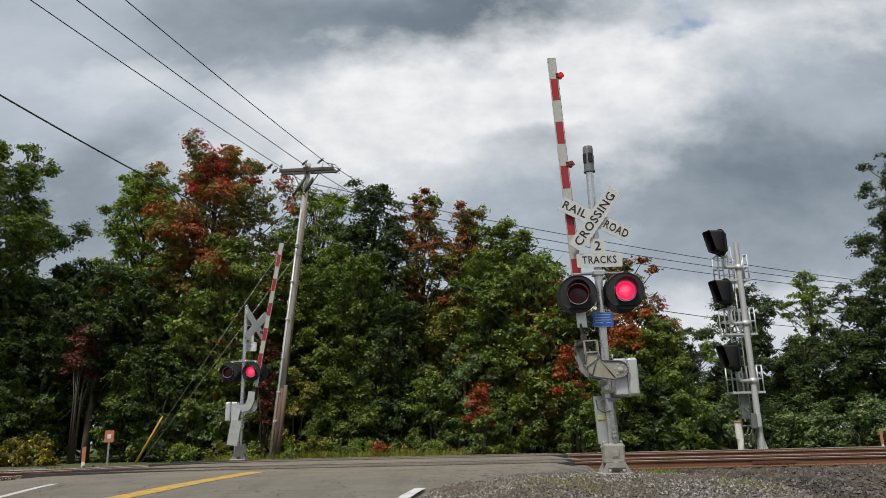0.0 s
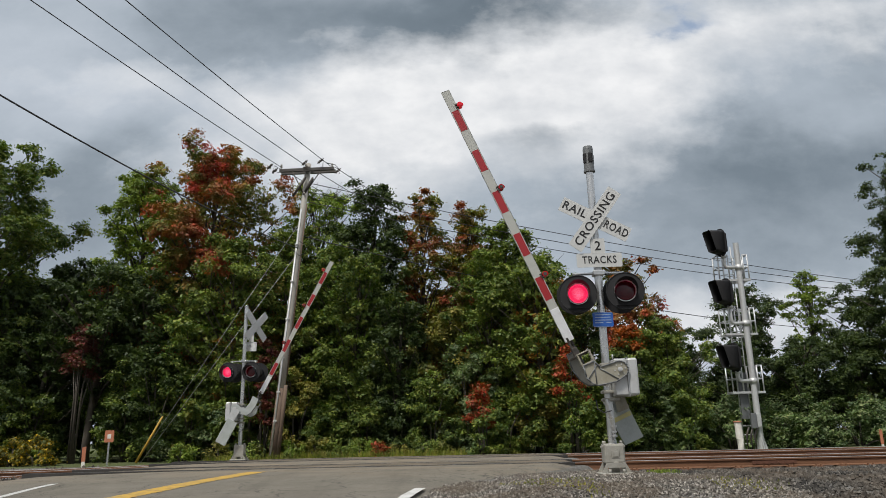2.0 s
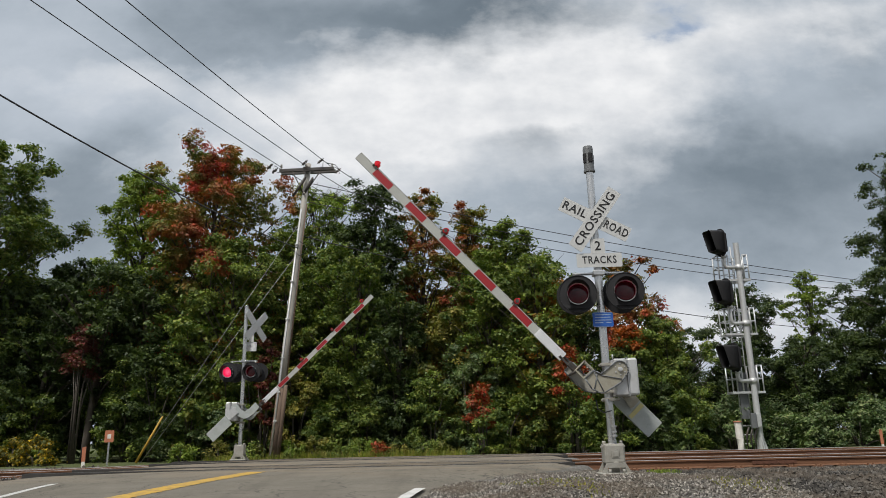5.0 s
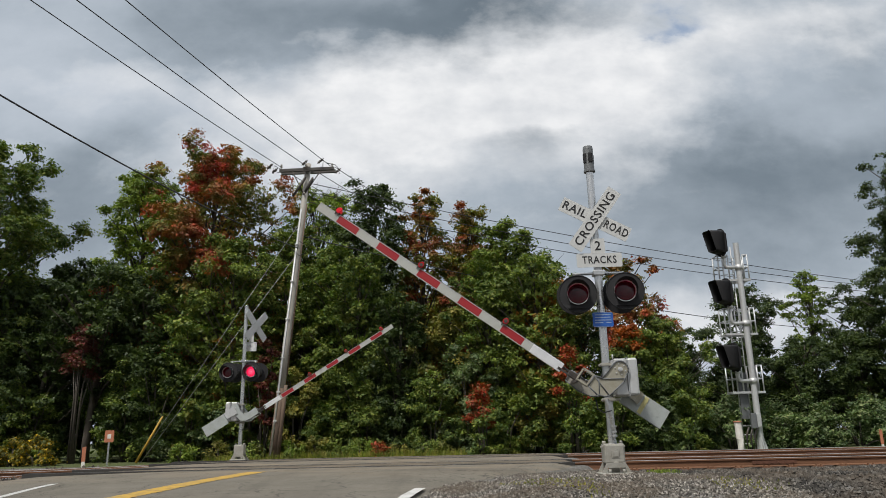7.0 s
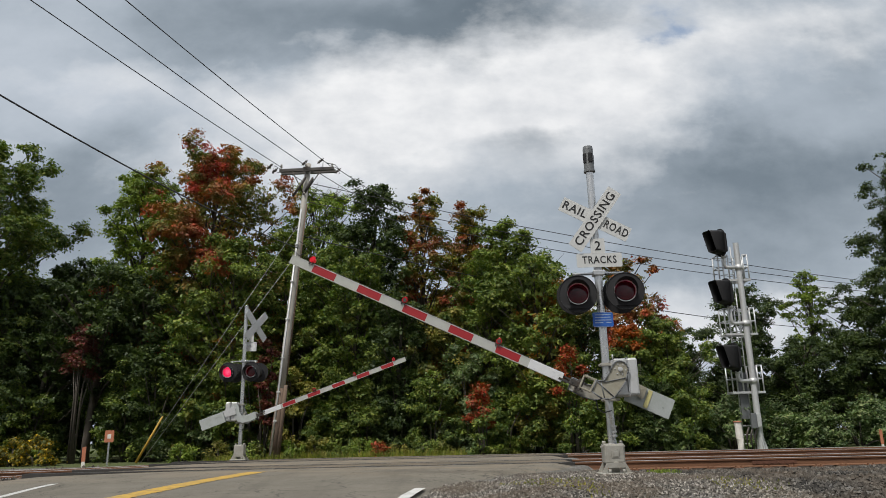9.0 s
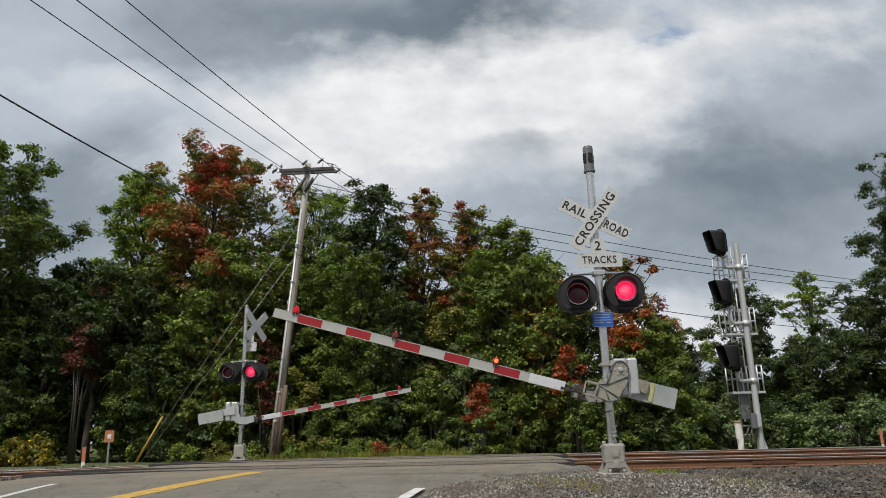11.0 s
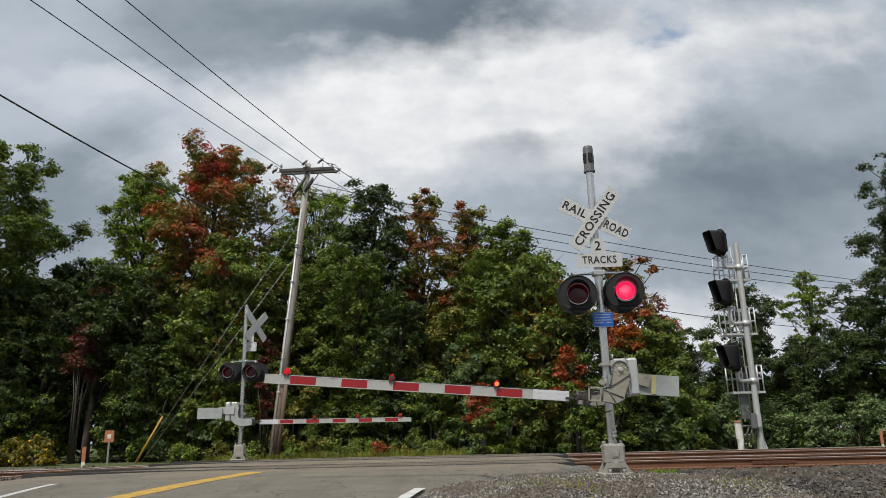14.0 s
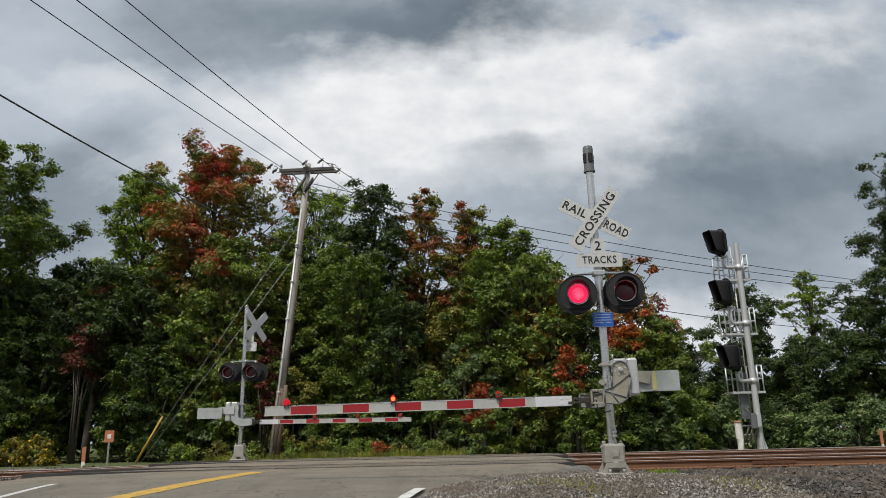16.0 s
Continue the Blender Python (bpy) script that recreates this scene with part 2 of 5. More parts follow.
def pipe(bm, pts, r, seg=8, mat=0):
    """A tube along points, of one radius or one for each point."""
    pts = [Vector(p) for p in pts]
    rs = r if isinstance(r, (list, tuple)) else [r] * len(pts)
    rings = []
    for i, p in enumerate(pts):
        d = (pts[min(i + 1, len(pts) - 1)] - pts[max(i - 1, 0)]).normalized()
        q = d.to_track_quat("Z", "Y").to_matrix()
        rings.append([bm.verts.new(p + q @ Vector((rs[i] * math.cos(2 * math.pi * k / seg), rs[i] * math.sin(2 * math.pi * k / seg), 0))) for k in range(seg)])
    for r0, r1 in zip(rings, rings[1:]):
        for k in range(seg):
            f = bm.faces.new((r0[k], r0[(k + 1) % seg], r1[(k + 1) % seg], r1[k]))
            f.smooth, f.material_index = True, mat
    bm.faces.new(rings[0][::-1]), bm.faces.new(rings[-1])
    return bm


def slab(bm, outline, y0, y1, mat=0, bevel=0.0):
    """A plate with an outline in x and z, from y0 to y1."""
    front = [bm.verts.new((x, y0, z)) for x, z in outline]
    back = [bm.verts.new((x, y1, z)) for x, z in outline]
    n = len(front)
    fs = [bm.faces.new(front), bm.faces.new(back[::-1])]
    for k in range(n):
        fs.append(bm.faces.new((front[k], back[k], back[(k + 1) % n], front[(k + 1) % n])))
    for f in fs:
        f.material_index = mat
    return bm


def rounded(w, h, r, seg=4, cx=0.0, cz=0.0):
    pts = []
    for sx, sz, a0 in ((1, -1, -90), (1, 1, 0), (-1, 1, 90), (-1, -1, 180)):
        for k in range(seg + 1):
            a = radians(a0 + 90 * k / seg)
            pts.append((cx + sx * (w / 2 - r) + r * math.cos(a), cz + sz * (h / 2 - r) + r * math.sin(a)))
    return pts


def lettering(text, size, mat, parent, m, width=None):
    """Raised lettering as a mesh part, centred on its pose, facing -y."""
    cu = bpy.data.curves.new("lettering", "FONT")
    cu.body, cu.size, cu.align_x, cu.align_y, cu.extrude = text, size, "CENTER", "CENTER", 0.002
    cu.resolution_u = 3
    cu.offset = size * 0.012
    cu.space_character = 1.12
    tmp = new("lettering", cu)
    bpy.context.view_layer.update()
    me = bpy.data.meshes.new_from_object(tmp.evaluated_get(bpy.context.evaluated_depsgraph_get()))
    bpy.data.objects.remove(tmp)
    if width and len(me.vertices):
        xs = [v.co.x for v in me.vertices]
        k = width / (max(xs) - min(xs))
        for v in me.vertices:
            v.co.x *= k
    me.materials.clear()
    me.materials.append(mat)
    ob = new("lettering", me)
    ob.parent = parent
    ob.matrix_basis = m @ pose(0, 0, 0, 90, 0, 0)
    return ob


# ---------------------------------------------------------------- ground, road and tracks
def rail_z(x):
    """Height of the rail heads: the line falls a little to the west."""
    s = min(1.0, max(0.0, (-4.5 - x) / 8.0))
    return 0.05 - 0.14 * s * s * (3 - 2 * s) - (0.02 * (-12.5 - x) * 0.5 if x < -12.5 else 0.0)


def step(a, b, x):
    t = min(1.0, max(0.0, (x - a) / (b - a)))
    return t * t * (3 - 2 * t)


def road_z(x, y):
    """Height of the road: a ramp up to the crossing, level over the rails, falling away beyond."""
    if y < 9.0:
        z = -0.10 - 0.075 * (9.0 - y)
    elif y < 14.0:
        z = -0.10 + 0.15 * step(7.5, 14.0, y) - 0.012
    else:
        z = 0.045
    if y > 21.5:
        z -= 0.05 * (y - 21.5)
    return max(z, -1.2) + (rail_z(x) - 0.05) * step(8.0, 14.5, y) * 0.9


def road_top(x, y):
    """Height of the road's surface with its crown."""
    l, r = road_edges(y)
    return road_z(x, y) + (0.02 * math.sin(math.pi * min(1, max(0, (x - l) / (r - l)))) * (1 - step(11.0, 13.0, y)))


def road_edges(y):
    bend = -0.02 * max(0.0, y - 23) ** 2
    right = -1.5 + 0.13 * min(y, 22) + 2.1 * step(10.5, 14.5, y) + bend
    left = -8.6 + 0.9 * step(14, 20, y) + 0.02 * min(0, y - 10) + bend
    return left, right


def ground_z(x, y):
    l, r = road_edges(y)
    if l - 0.3 < x < r + 0.3:
        return road_z(x, y) - 0.06
    z = road_z(x, y) - 0.06
    off = max(l - x, x - r)
    if 12.6 < y < 22.5:
        bed = rail_z(x) - 0.245
        z = z + (bed - z) * step(0.05, 0.45, off)
    elif y < 12.6:
        z = z + (-0.16 * step(11.5, 12.6, y) * step(2.8, 3.6, x) - z) * step(0.3, 1.5, off) * step(8.5, 10.5, y) + 0.02 * noise.noise((x * 0.8, y * 0.8, 0))
    else:
        z = -0.12 - 0.004 * (y - 22) + 0.1 * noise.noise((x * 0.2, y * 0.2, 3)) * step(24, 30, y)
    return z


def ground_material():
    """Grass and weeds far off, grey crushed stone along the line."""
    m, nt, b = material("ground")
    tc, sep = nt.nodes.new("ShaderNodeTexCoord"), nt.nodes.new("ShaderNodeSeparateXYZ")
    nt.links.new(tc.outputs["Object"], sep.inputs[0])
    fine, wide = noisy(nt, 22.0, 5), noisy(nt, 0.9, 6, 0.65)
    vor = node(nt, "ShaderNodeTexVoronoi", Scale=26.0)
    nt.links.new(tc.outputs["Object"], vor.inputs["Vector"])
    grit = ramped(nt, vor.outputs["Color"], (0.1, (0.07, 0.07, 0.068)), (0.9, (0.30, 0.295, 0.285)))
    soil = mixed(nt, ramped(nt, wide, (0.35, 0.2), (0.6, 0.9)), grit, (0.085, 0.075, 0.055))
    grass = ramped(nt, fine, (0.3, (0.035, 0.055, 0.015)), (0.7, (0.11, 0.125, 0.035)))
    rng = node(nt, "ShaderNodeMapRange", From_Min=22.6, From_Max=23.6)
    nt.links.new(sep.outputs[1], rng.inputs[0])
    c = mixed(nt, rng.outputs[0], soil, grass)
    nt.links.new(c, b.inputs["Base Color"])
    b.inputs["Roughness"].default_value = 0.95
    bumped(nt, b, vor.outputs["Distance"], 0.8, 0.03)
    return m


def asphalt_material(name, tone, soil=0.0):
    m, nt, b = material(name)
    fine, wide, worn = noisy(nt, 160.0, 3), noisy(nt, 1.3, 7, 0.65), noisy(nt, 0.6, 5, 0.6, (2.5, 0.35, 1))
    base = ramped(nt, fine, (0.3, tuple(t * 0.62 for t in tone)), (0.72, tuple(t * 1.25 for t in tone)))
    c = mixed(nt, ramped(nt, wide, (0.4, 0.0), (0.7, 0.55)), base, tuple(t * 1.35 for t in tone))
    c = mixed(nt, ramped(nt, worn, (0.5, 0.0), (0.72, 0.6)), c, tuple(t * 0.5 for t in tone))
    tc = nt.nodes.new("ShaderNodeTexCoord")
    if soil:   # tan soil carried on to the surface about the rails
        sep = nt.nodes.new("ShaderNodeSeparateXYZ")
        nt.links.new(tc.outputs["Object"], sep.inputs[0])
        rise = node(nt, "ShaderNodeMapRange", From_Min=11.5, From_Max=14.5)
        nt.links.new(sep.outputs[1], rise.inputs[0])
        cover = mixed(nt, 1.0, ramped(nt, noisy(nt, 1.1, 6, 0.65, (0.5, 1.6, 1)), (0.42, 0.0), (0.60, soil)), rise.outputs[0], "MULTIPLY")
        c = mixed(nt, cover, c, (0.24, 0.195, 0.140))
    # thin cracks
    v = node(nt, "ShaderNodeTexVoronoi", Scale=0.8)
    v.feature = "DISTANCE_TO_EDGE"
    mp = nt.nodes.new("ShaderNodeVectorMath")
    mp.operation = "ADD"
    nz = node(nt, "ShaderNodeTexNoise", Scale=2.0, Detail=6.0)
    nt.links.new(tc.outputs["Object"], nz.inputs["Vector"])
    nt.links.new(tc.outputs["Object"], mp.inputs[0]), nt.links.new(nz.outputs["Color"], mp.inputs[1])
    nt.links.new(mp.outputs[0], v.inputs["Vector"])
    c = mixed(nt, ramped(nt, v.outputs["Distance"], (0.0, 0.7), (0.012, 0.0)), c, (0.02, 0.02, 0.02))
    nt.links.new(c, b.inputs["Base Color"])
    b.inputs["Roughness"].default_value = 0.95
    b.inputs["Specular IOR Level"].default_value = 0.2
    bumped(nt, b, fine, 0.5, 0.006)
    return m


ROAD_MAT = asphalt_material("worn_asphalt", (0.160, 0.147, 0.121), 0.8)
PAINT_YELLOW = surface("worn_yellow_paint", (0.52, 0.32, 0.05), (0.20, 0.165, 0.10), 1.0, 0.7, 0, 130, 5, 0.3, 0.003)
PAINT_WHITE = surface("worn_white_paint", (0.60, 0.60, 0.58), (0.24, 0.235, 0.21), 1.0, 0.7, 0, 130, 5, 0.3, 0.003)
RUST = surface("rusted_rail_steel", (0.178, 0.085, 0.043), (0.085, 0.045, 0.030), 0.7, 0.9, 0.0, 60, 6, 0.4, 0.004, (0.2, 1, 1))
DARK_RUST = surface("dark_rust", (0.130, 0.056, 0.033), (0.075, 0.038, 0.026), 0.7, 0.9, 0.0, 60, 6, 0.4, 0.004)
RAIL_TOP = surface("polished_rail_head", (0.52, 0.50, 0.48), (0.36, 0.32, 0.29), 0.5, 0.35, 0.8, 60, 6, 0.05, 0.001, (0.1, 1, 1))
PANEL = asphalt_material("dark_crossing_panel", (0.105, 0.092, 0.072), 0.6)
DARK_RUBBER = surface("dark_rubber", (0.035, 0.033, 0.031), (0.07, 0.065, 0.06), 0.6, 0.8, 0, 60, 3)
TIE_MAT = surface("tie_wood", (0.085, 0.062, 0.048), (0.14, 0.12, 0.10), 0.6, 0.9, 0, 30, 3, 0.5, 0.01, (1, 0.15, 1))


def sheet(name, xs, ys, zf, mat, kind, label, category, keep=None):
    grid = {}
    verts, faces = [], []
    for j, y in enumerate(ys):
        for i, x in enumerate(xs):
            grid[i, j] = len(verts)
            verts.append((x, y, zf(x, y)))
    for j in range(len(ys) - 1):
        for i in range(len(xs) - 1):
            faces.append((grid[i, j], grid[i + 1, j], grid[i + 1, j + 1], grid[i, j + 1]))
    me = bpy.data.meshes.new(name)
    me.from_pydata(verts, [], faces)
    me.materials.append(mat)
    me.shade_smooth()
    return tagged(new(name, me), label, category, kind=kind)


def spaced(a, b, n):
    return [a + (b - a) * k / n for k in range(n + 1)]


def make_ground():
    xs = [-2500, -800, -250, -90, -50] + spaced(-36, 36, 288) + [50, 90, 250, 800, 2500]
    ys = [-2500, -600, -150, -50, -25] + spaced(-14, 40, 216) + [55, 90, 250, 800, 2500]
    sheet("ground", xs, ys, ground_z, ground_material(), "structure", "grey crushed stone and weedy grass ground", "ground")
    # the road: a strip with thickness
    verts, faces = [], []
    ys = spaced(-30, 6, 40) + spaced(6.25, 26, 90) + spaced(26.5, 40, 24)
    n = 28
    for y in ys:
        l, r = road_edges(y)
        for i in range(n + 1):
            x = l + (r - l) * i / n
            ragged = 0.10 * noise.noise((x * 0.2, y * 1.7, 7)) if i in (0, n) else 0.0
            verts.append((x + ragged, y, road_top(x, y) - (0.07 if i in (0, n) else 0.0)))
    for j in range(len(ys) - 1):
        for i in range(n):
            a = j * (n + 1) + i
            faces.append((a, a + 1, a + n + 2, a + n + 1))
    me = bpy.data.meshes.new("road")
    me.from_pydata(verts, [], faces)
    me.materials.append(ROAD_MAT)
    me.shade_smooth()
    tagged(new("road", me), "worn grey asphalt road rising to the rails", "road", kind="structure")


def stripe(name, pts, width, mat, label):
    """A painted line on the road, along points given in plan."""
    bm = bmesh.new()
    rows, total = [], []
    for (x0, y0), (x1, y1) in zip(pts, pts[1:]):
        k = max(2, int(math.hypot(x1 - x0, y1 - y0) / 0.08))
        total += [(x0 + (x1 - x0) * i / k, y0 + (y1 - y0) * i / k) for i in range(k)]
    total.append(pts[-1])
    for i, (x, y) in enumerate(total):
        a, b = total[max(0, i - 1)], total[min(len(total) - 1, i + 1)]
        d = Vector((b[0] - a[0], b[1] - a[1])).normalized()
        w = width / 2 * (1 + 0.10 * noise.noise((x * 3, y * 3, 1)) + 0.10 * noise.noise((x * 11, y * 11, 2)))
        row = []
        for s in (-1, 1):
            px, py = x - d.y * w * s, y + d.x * w * s
            row.append(bm.verts.new((px, py, road_top(px, py) + 0.005)))
        rows.append(row)
    for a, b in zip(rows, rows[1:]):
        bm.faces.new((a[0], a[1], b[1], b[0]))
    return tagged(finish(name, bm, mat), label, "road marking", kind="structure")


RAIL_Y = (15.0, 16.45, 19.3, 20.75)


def make_tracks():
    profile = [(-0.07, -0.17), (0.07, -0.17), (0.07, -0.158), (0.014, -0.14), (0.010, -0.045), (0.036, -0.036), (0.036, -0.006), (0.028, 0.0), (-0.028, 0.0), (-0.036, -0.006), (-0.036, -0.036), (-0.010, -0.045), (-0.014, -0.14), (-0.07, -0.158)]
    xs = spaced(-60, 60, 80)
    for k, y0 in enumerate(RAIL_Y):
        t = thing("rail", pose(0, 0, 0), "rust-brown steel rail with polished head on timber ties", "rail", "rails of the two tracks")
        bm = bmesh.new()
        rings = [[bm.verts.new((x, y0 + a, rail_z(x) + b)) for a, b in profile] for x in xs]
        n = len(profile)
        for r0, r1 in zip(rings, rings[1:]):
            for i in range(n):
                f = bm.faces.new((r0[i], r1[i], r1[(i + 1) % n], r0[(i + 1) % n]))
                f.material_index = 1 if i in (6, 7, 8) else 0
        part("rail_bar", bm, (RUST, RAIL_TOP), t)
        # joint bar with bolts
        bm = bmesh.new()
        xj = (6.6, 9.9, 9.8, 13.1)[k]
        box(bm, (xj - 0.45, y0 - 0.026, rail_z(xj) - 0.125), (xj + 0.45, y0 - 0.010, rail_z(xj) - 0.050), 0.004)
        for i in range(6):
            rod(bm, (xj - 0.37 + 0.148 * i, y0 - 0.05, rail_z(xj) - 0.09), (xj - 0.37 + 0.148 * i, y0 - 0.03, rail_z(xj) - 0.09), 0.016, seg=6)
        part("joint_bar", bm, DARK_RUST, t)
        bm = bmesh.new()   # dark flangeway filler where the road crosses
        l, r = road_edges(y0)
        for s in (-1, 1):
            box(bm, (l, y0 + s * 0.095 - 0.055, rail_z(-3) - 0.10), (r, y0 + s * 0.095 + 0.055, rail_z(-3) + 0.001))
        part("flangeway_filler", bm, DARK_RUBBER, t, "black rubber flangeway filler")
    for ya, yb in ((RAIL_Y[0], RAIL_Y[1]), (RAIL_Y[2], RAIL_Y[3])):
        deck = thing("crossing_deck", pose(0, 0, 0), "dark worn panel deck between the rails at the road", "crossing deck", "crossing decks")
        l, r = road_edges(ya)
        for k in range(5):
            bm = bmesh.new()
            a, b = l + (r - l) * k / 5 + 0.01, l + (r - l) * (k + 1) / 5 - 0.01
            box(bm, (a, ya + 0.155, -0.12), (b, yb - 0.155, 0.0), 0.01)
            for v in bm.verts:
                v.co.z += rail_z(v.co.x) + (0.0 if v.co.z > -0.06 else -0.02)
            part("panel", bm, PANEL, deck)
    # ties, and the spikes and plates on them
    tie = None
    for yc in (sum(RAIL_Y[:2]) / 2, sum(RAIL_Y[2:]) / 2):
        for k in range(-30, 56):
            x = k * 0.53
            l, r = road_edges(yc)
            if l - 0.2 < x < r + 0.2:
                continue
            m = pose(x + random.uniform(-0.03, 0.03), yc + random.uniform(-0.04, 0.04), rail_z(x) - 0.185, 0, 0, random.uniform(-1.2, 1.2))
            if tie is None:
                tie = thing("railway_tie", m, "weathered dark brown timber railway tie in ballast", "railway tie", "ties under the rails")
                bm = bmesh.new()
                box(bm, (-0.115, -1.28, -0.16), (0.115, 1.28, 0.0), 0.01)
                part("timber", bm, TIE_MAT, tie)
                for s in (-1, 1):
                    bm = bmesh.new()
                    box(bm, (-0.09, s * 0.725 - 0.16, -0.002), (0.09, s * 0.725 + 0.16, 0.014))
                    for dx in (-0.05, 0.05):
                        for dy in (-0.1, 0.1):
                            box(bm, (dx - 0.012, s * 0.725 + dy - 0.016, 0.01), (dx + 0.012, s * 0.725 + dy + 0.016, 0.05), 0.003)
                    part("tie_plate", bm, RUST, tie)
            else:
                copy_thing(tie, m)


def stone_material(name, k):
    m, nt, b = material(name)
    geo = nt.nodes.new("ShaderNodeNewGeometry")
    c = ramped(nt, geo.outputs["Random Per Island"], (0.0, (0.035 * k, 0.032 * k, 0.028 * k)), (0.4, (0.11 * k, 0.10 * k, 0.087 * k)), (0.75, (0.21 * k, 0.195 * k, 0.17 * k)), (1.0, (0.46 * k, 0.43 * k, 0.38 * k)))
    nt.links.new(mixed(nt, ramped(nt, noisy(nt, 0.9, 5), (0.42, 0.0), (0.60, 0.72)), c, (0.105, 0.082, 0.058)), b.inputs["Base Color"])
    b.inputs["Roughness"].default_value = 0.9
    bumped(nt, b, noisy(nt, 90, 4), 0.4, 0.004)
    return m


BALLAST, GRAVEL = stone_material("dark_crushed_stone", 0.38), stone_material("grey_gravel", 0.95)


def stones(name, label, seed, n, x0, x1, y0, y1, size, keep):
    """Loose crushed stones, each a rough eight-faced lump."""
    rng = np.random.default_rng(seed)
    x, y = rng.uniform(x0, x1, n), rng.uniform(y0, y1, n)
    ok = np.array([keep(a, b) for a, b in zip(x, y)])
    x, y = x[ok], y[ok]
    n = len(x)
    z = np.array([ground_z(a, b) for a, b in zip(x, y)])
    s = size * rng.uniform(0.5, 1.35, n) ** 1.3
    unit = np.array([(1, 0, 0), (0, 1, 0), (-1, 0, 0), (0, -1, 0), (0, 0, 1), (0, 0, -1)], float)
    v = unit[None] * rng.uniform(0.65, 1.2, (n, 6, 1)) + rng.normal(0, 0.22, (n, 6, 3))
    a = rng.uniform(0, 6.28, n)
    ca, sa = np.cos(a)[:, None], np.sin(a)[:, None]
    v = np.stack([v[..., 0] * ca - v[..., 1] * sa, v[..., 0] * sa + v[..., 1] * ca, v[..., 2] * 0.95], -1) * (s * 0.5)[:, None, None]
    v += np.stack([x, y, z + s * 0.24], -1)[:, None]
    tri = np.array([(0, 1, 4), (1, 2, 4), (2, 3, 4), (3, 0, 4), (1, 0, 5), (2, 1, 5), (3, 2, 5), (0, 3, 5)], np.int32)
    idx = (tri[None] + 6 * np.arange(n, dtype=np.int32)[:, None, None]).reshape(-1)
    me = bpy.data.meshes.new(name)
    me.vertices.add(n * 6), me.loops.add(n * 24), me.polygons.add(n * 8)
    me.vertices.foreach_set("co", v.reshape(-1))
    me.loops.foreach_set("vertex_index", idx)
    me.polygons.foreach_set("loop_start", np.arange(0, n * 24, 3, dtype=np.int32))
    me.update(calc_edges=True)
    me.shade_flat()
    me.materials.append(GRAVEL if name == "gravel" else BALLAST)
    return tagged(new(name, me), label, "stones", kind="stuff")


def make_stones():
    off = lambda a, b: a > road_edges(b)[1] + 0.12 * noise.noise((a * 2, b * 2, 0)) - 0.05
    thin = lambda a, b: off(a, b) and noise.noise((a * 0.9, b * 0.9, 5)) > -0.45
    # the pale gravel ends in a clear line where the dark ballast begins
    bound = lambda a, b: a - 3.30 - 0.95 * (1 - step(9.2, 11.5, b)) + 0.16 * noise.noise((a * 1.5, b * 1.5, 4))
    stones("ballast", "dark grey crushed stone ballast beside the rails", 21, 30000, 2.2, 13.0, 11.6, 14.85, 0.062, lambda a, b: off(a, b) and not (b > 12.8 and a < road_edges(b)[1] + 0.5) and (b - 11.6) / 1.2 + 0.5 * noise.noise((a, b, 2)) > 0.25 * max(0, 6 - a))
    stones("ballast", "dark grey crushed stone ballast on the shoulder", 25, 17000, 3.0, 8.0, 7.0, 11.9, 0.052, lambda a, b: bound(a, b) > 0 and a < 0.68 * b + 0.4)
    stones("gravel", "loose grey gravel on the shoulder", 22, 42000, -0.8, 4.6, 7.6, 12.6, 0.032, lambda a, b: thin(a, b) and bound(a, b) < 0.06)
    stones("ballast", "dark grey crushed stone ballast between the rails", 23, 16000, -16, 16, 15.1, 22.6, 0.08, lambda a, b: not road_edges(b)[0] - 0.4 < a < road_edges(b)[1] + 0.5)
    stones("ballast", "dark grey crushed stone ballast beside the rails", 24, 8000, -16, -8.3, 12.5, 15.1, 0.08, lambda a, b: a < road_edges(b)[0])


# ---------------------------------------------------------------- crossing signals
def arc_shell(bm, r0, r1, length_top, length_low, a0, a1, seg=18, thick=0.006):
    """A lamp hood: part of a tube that runs to -y, longer at the top than at its lower ends."""
    rows = []
    for k in range(seg + 1):
        a = radians(a0 + (a1 - a0) * k / seg)
        f = math.sin(math.pi * k / seg)
        ln = length_low + (length_top - length_low) * f
        rows.append([bm.verts.new((r * math.cos(a), y, r * math.sin(a))) for r, y in ((r0, 0), (r1, -ln), (r1 - thick, -ln), (r0 - thick, 0))])
    for p, q in zip(rows, rows[1:]):
        for i in range(4):
            bm.faces.new((p[i], q[i], q[(i + 1) % 4], p[(i + 1) % 4]))
    bm.faces.new(rows[0]), bm.faces.new(rows[-1][::-1])


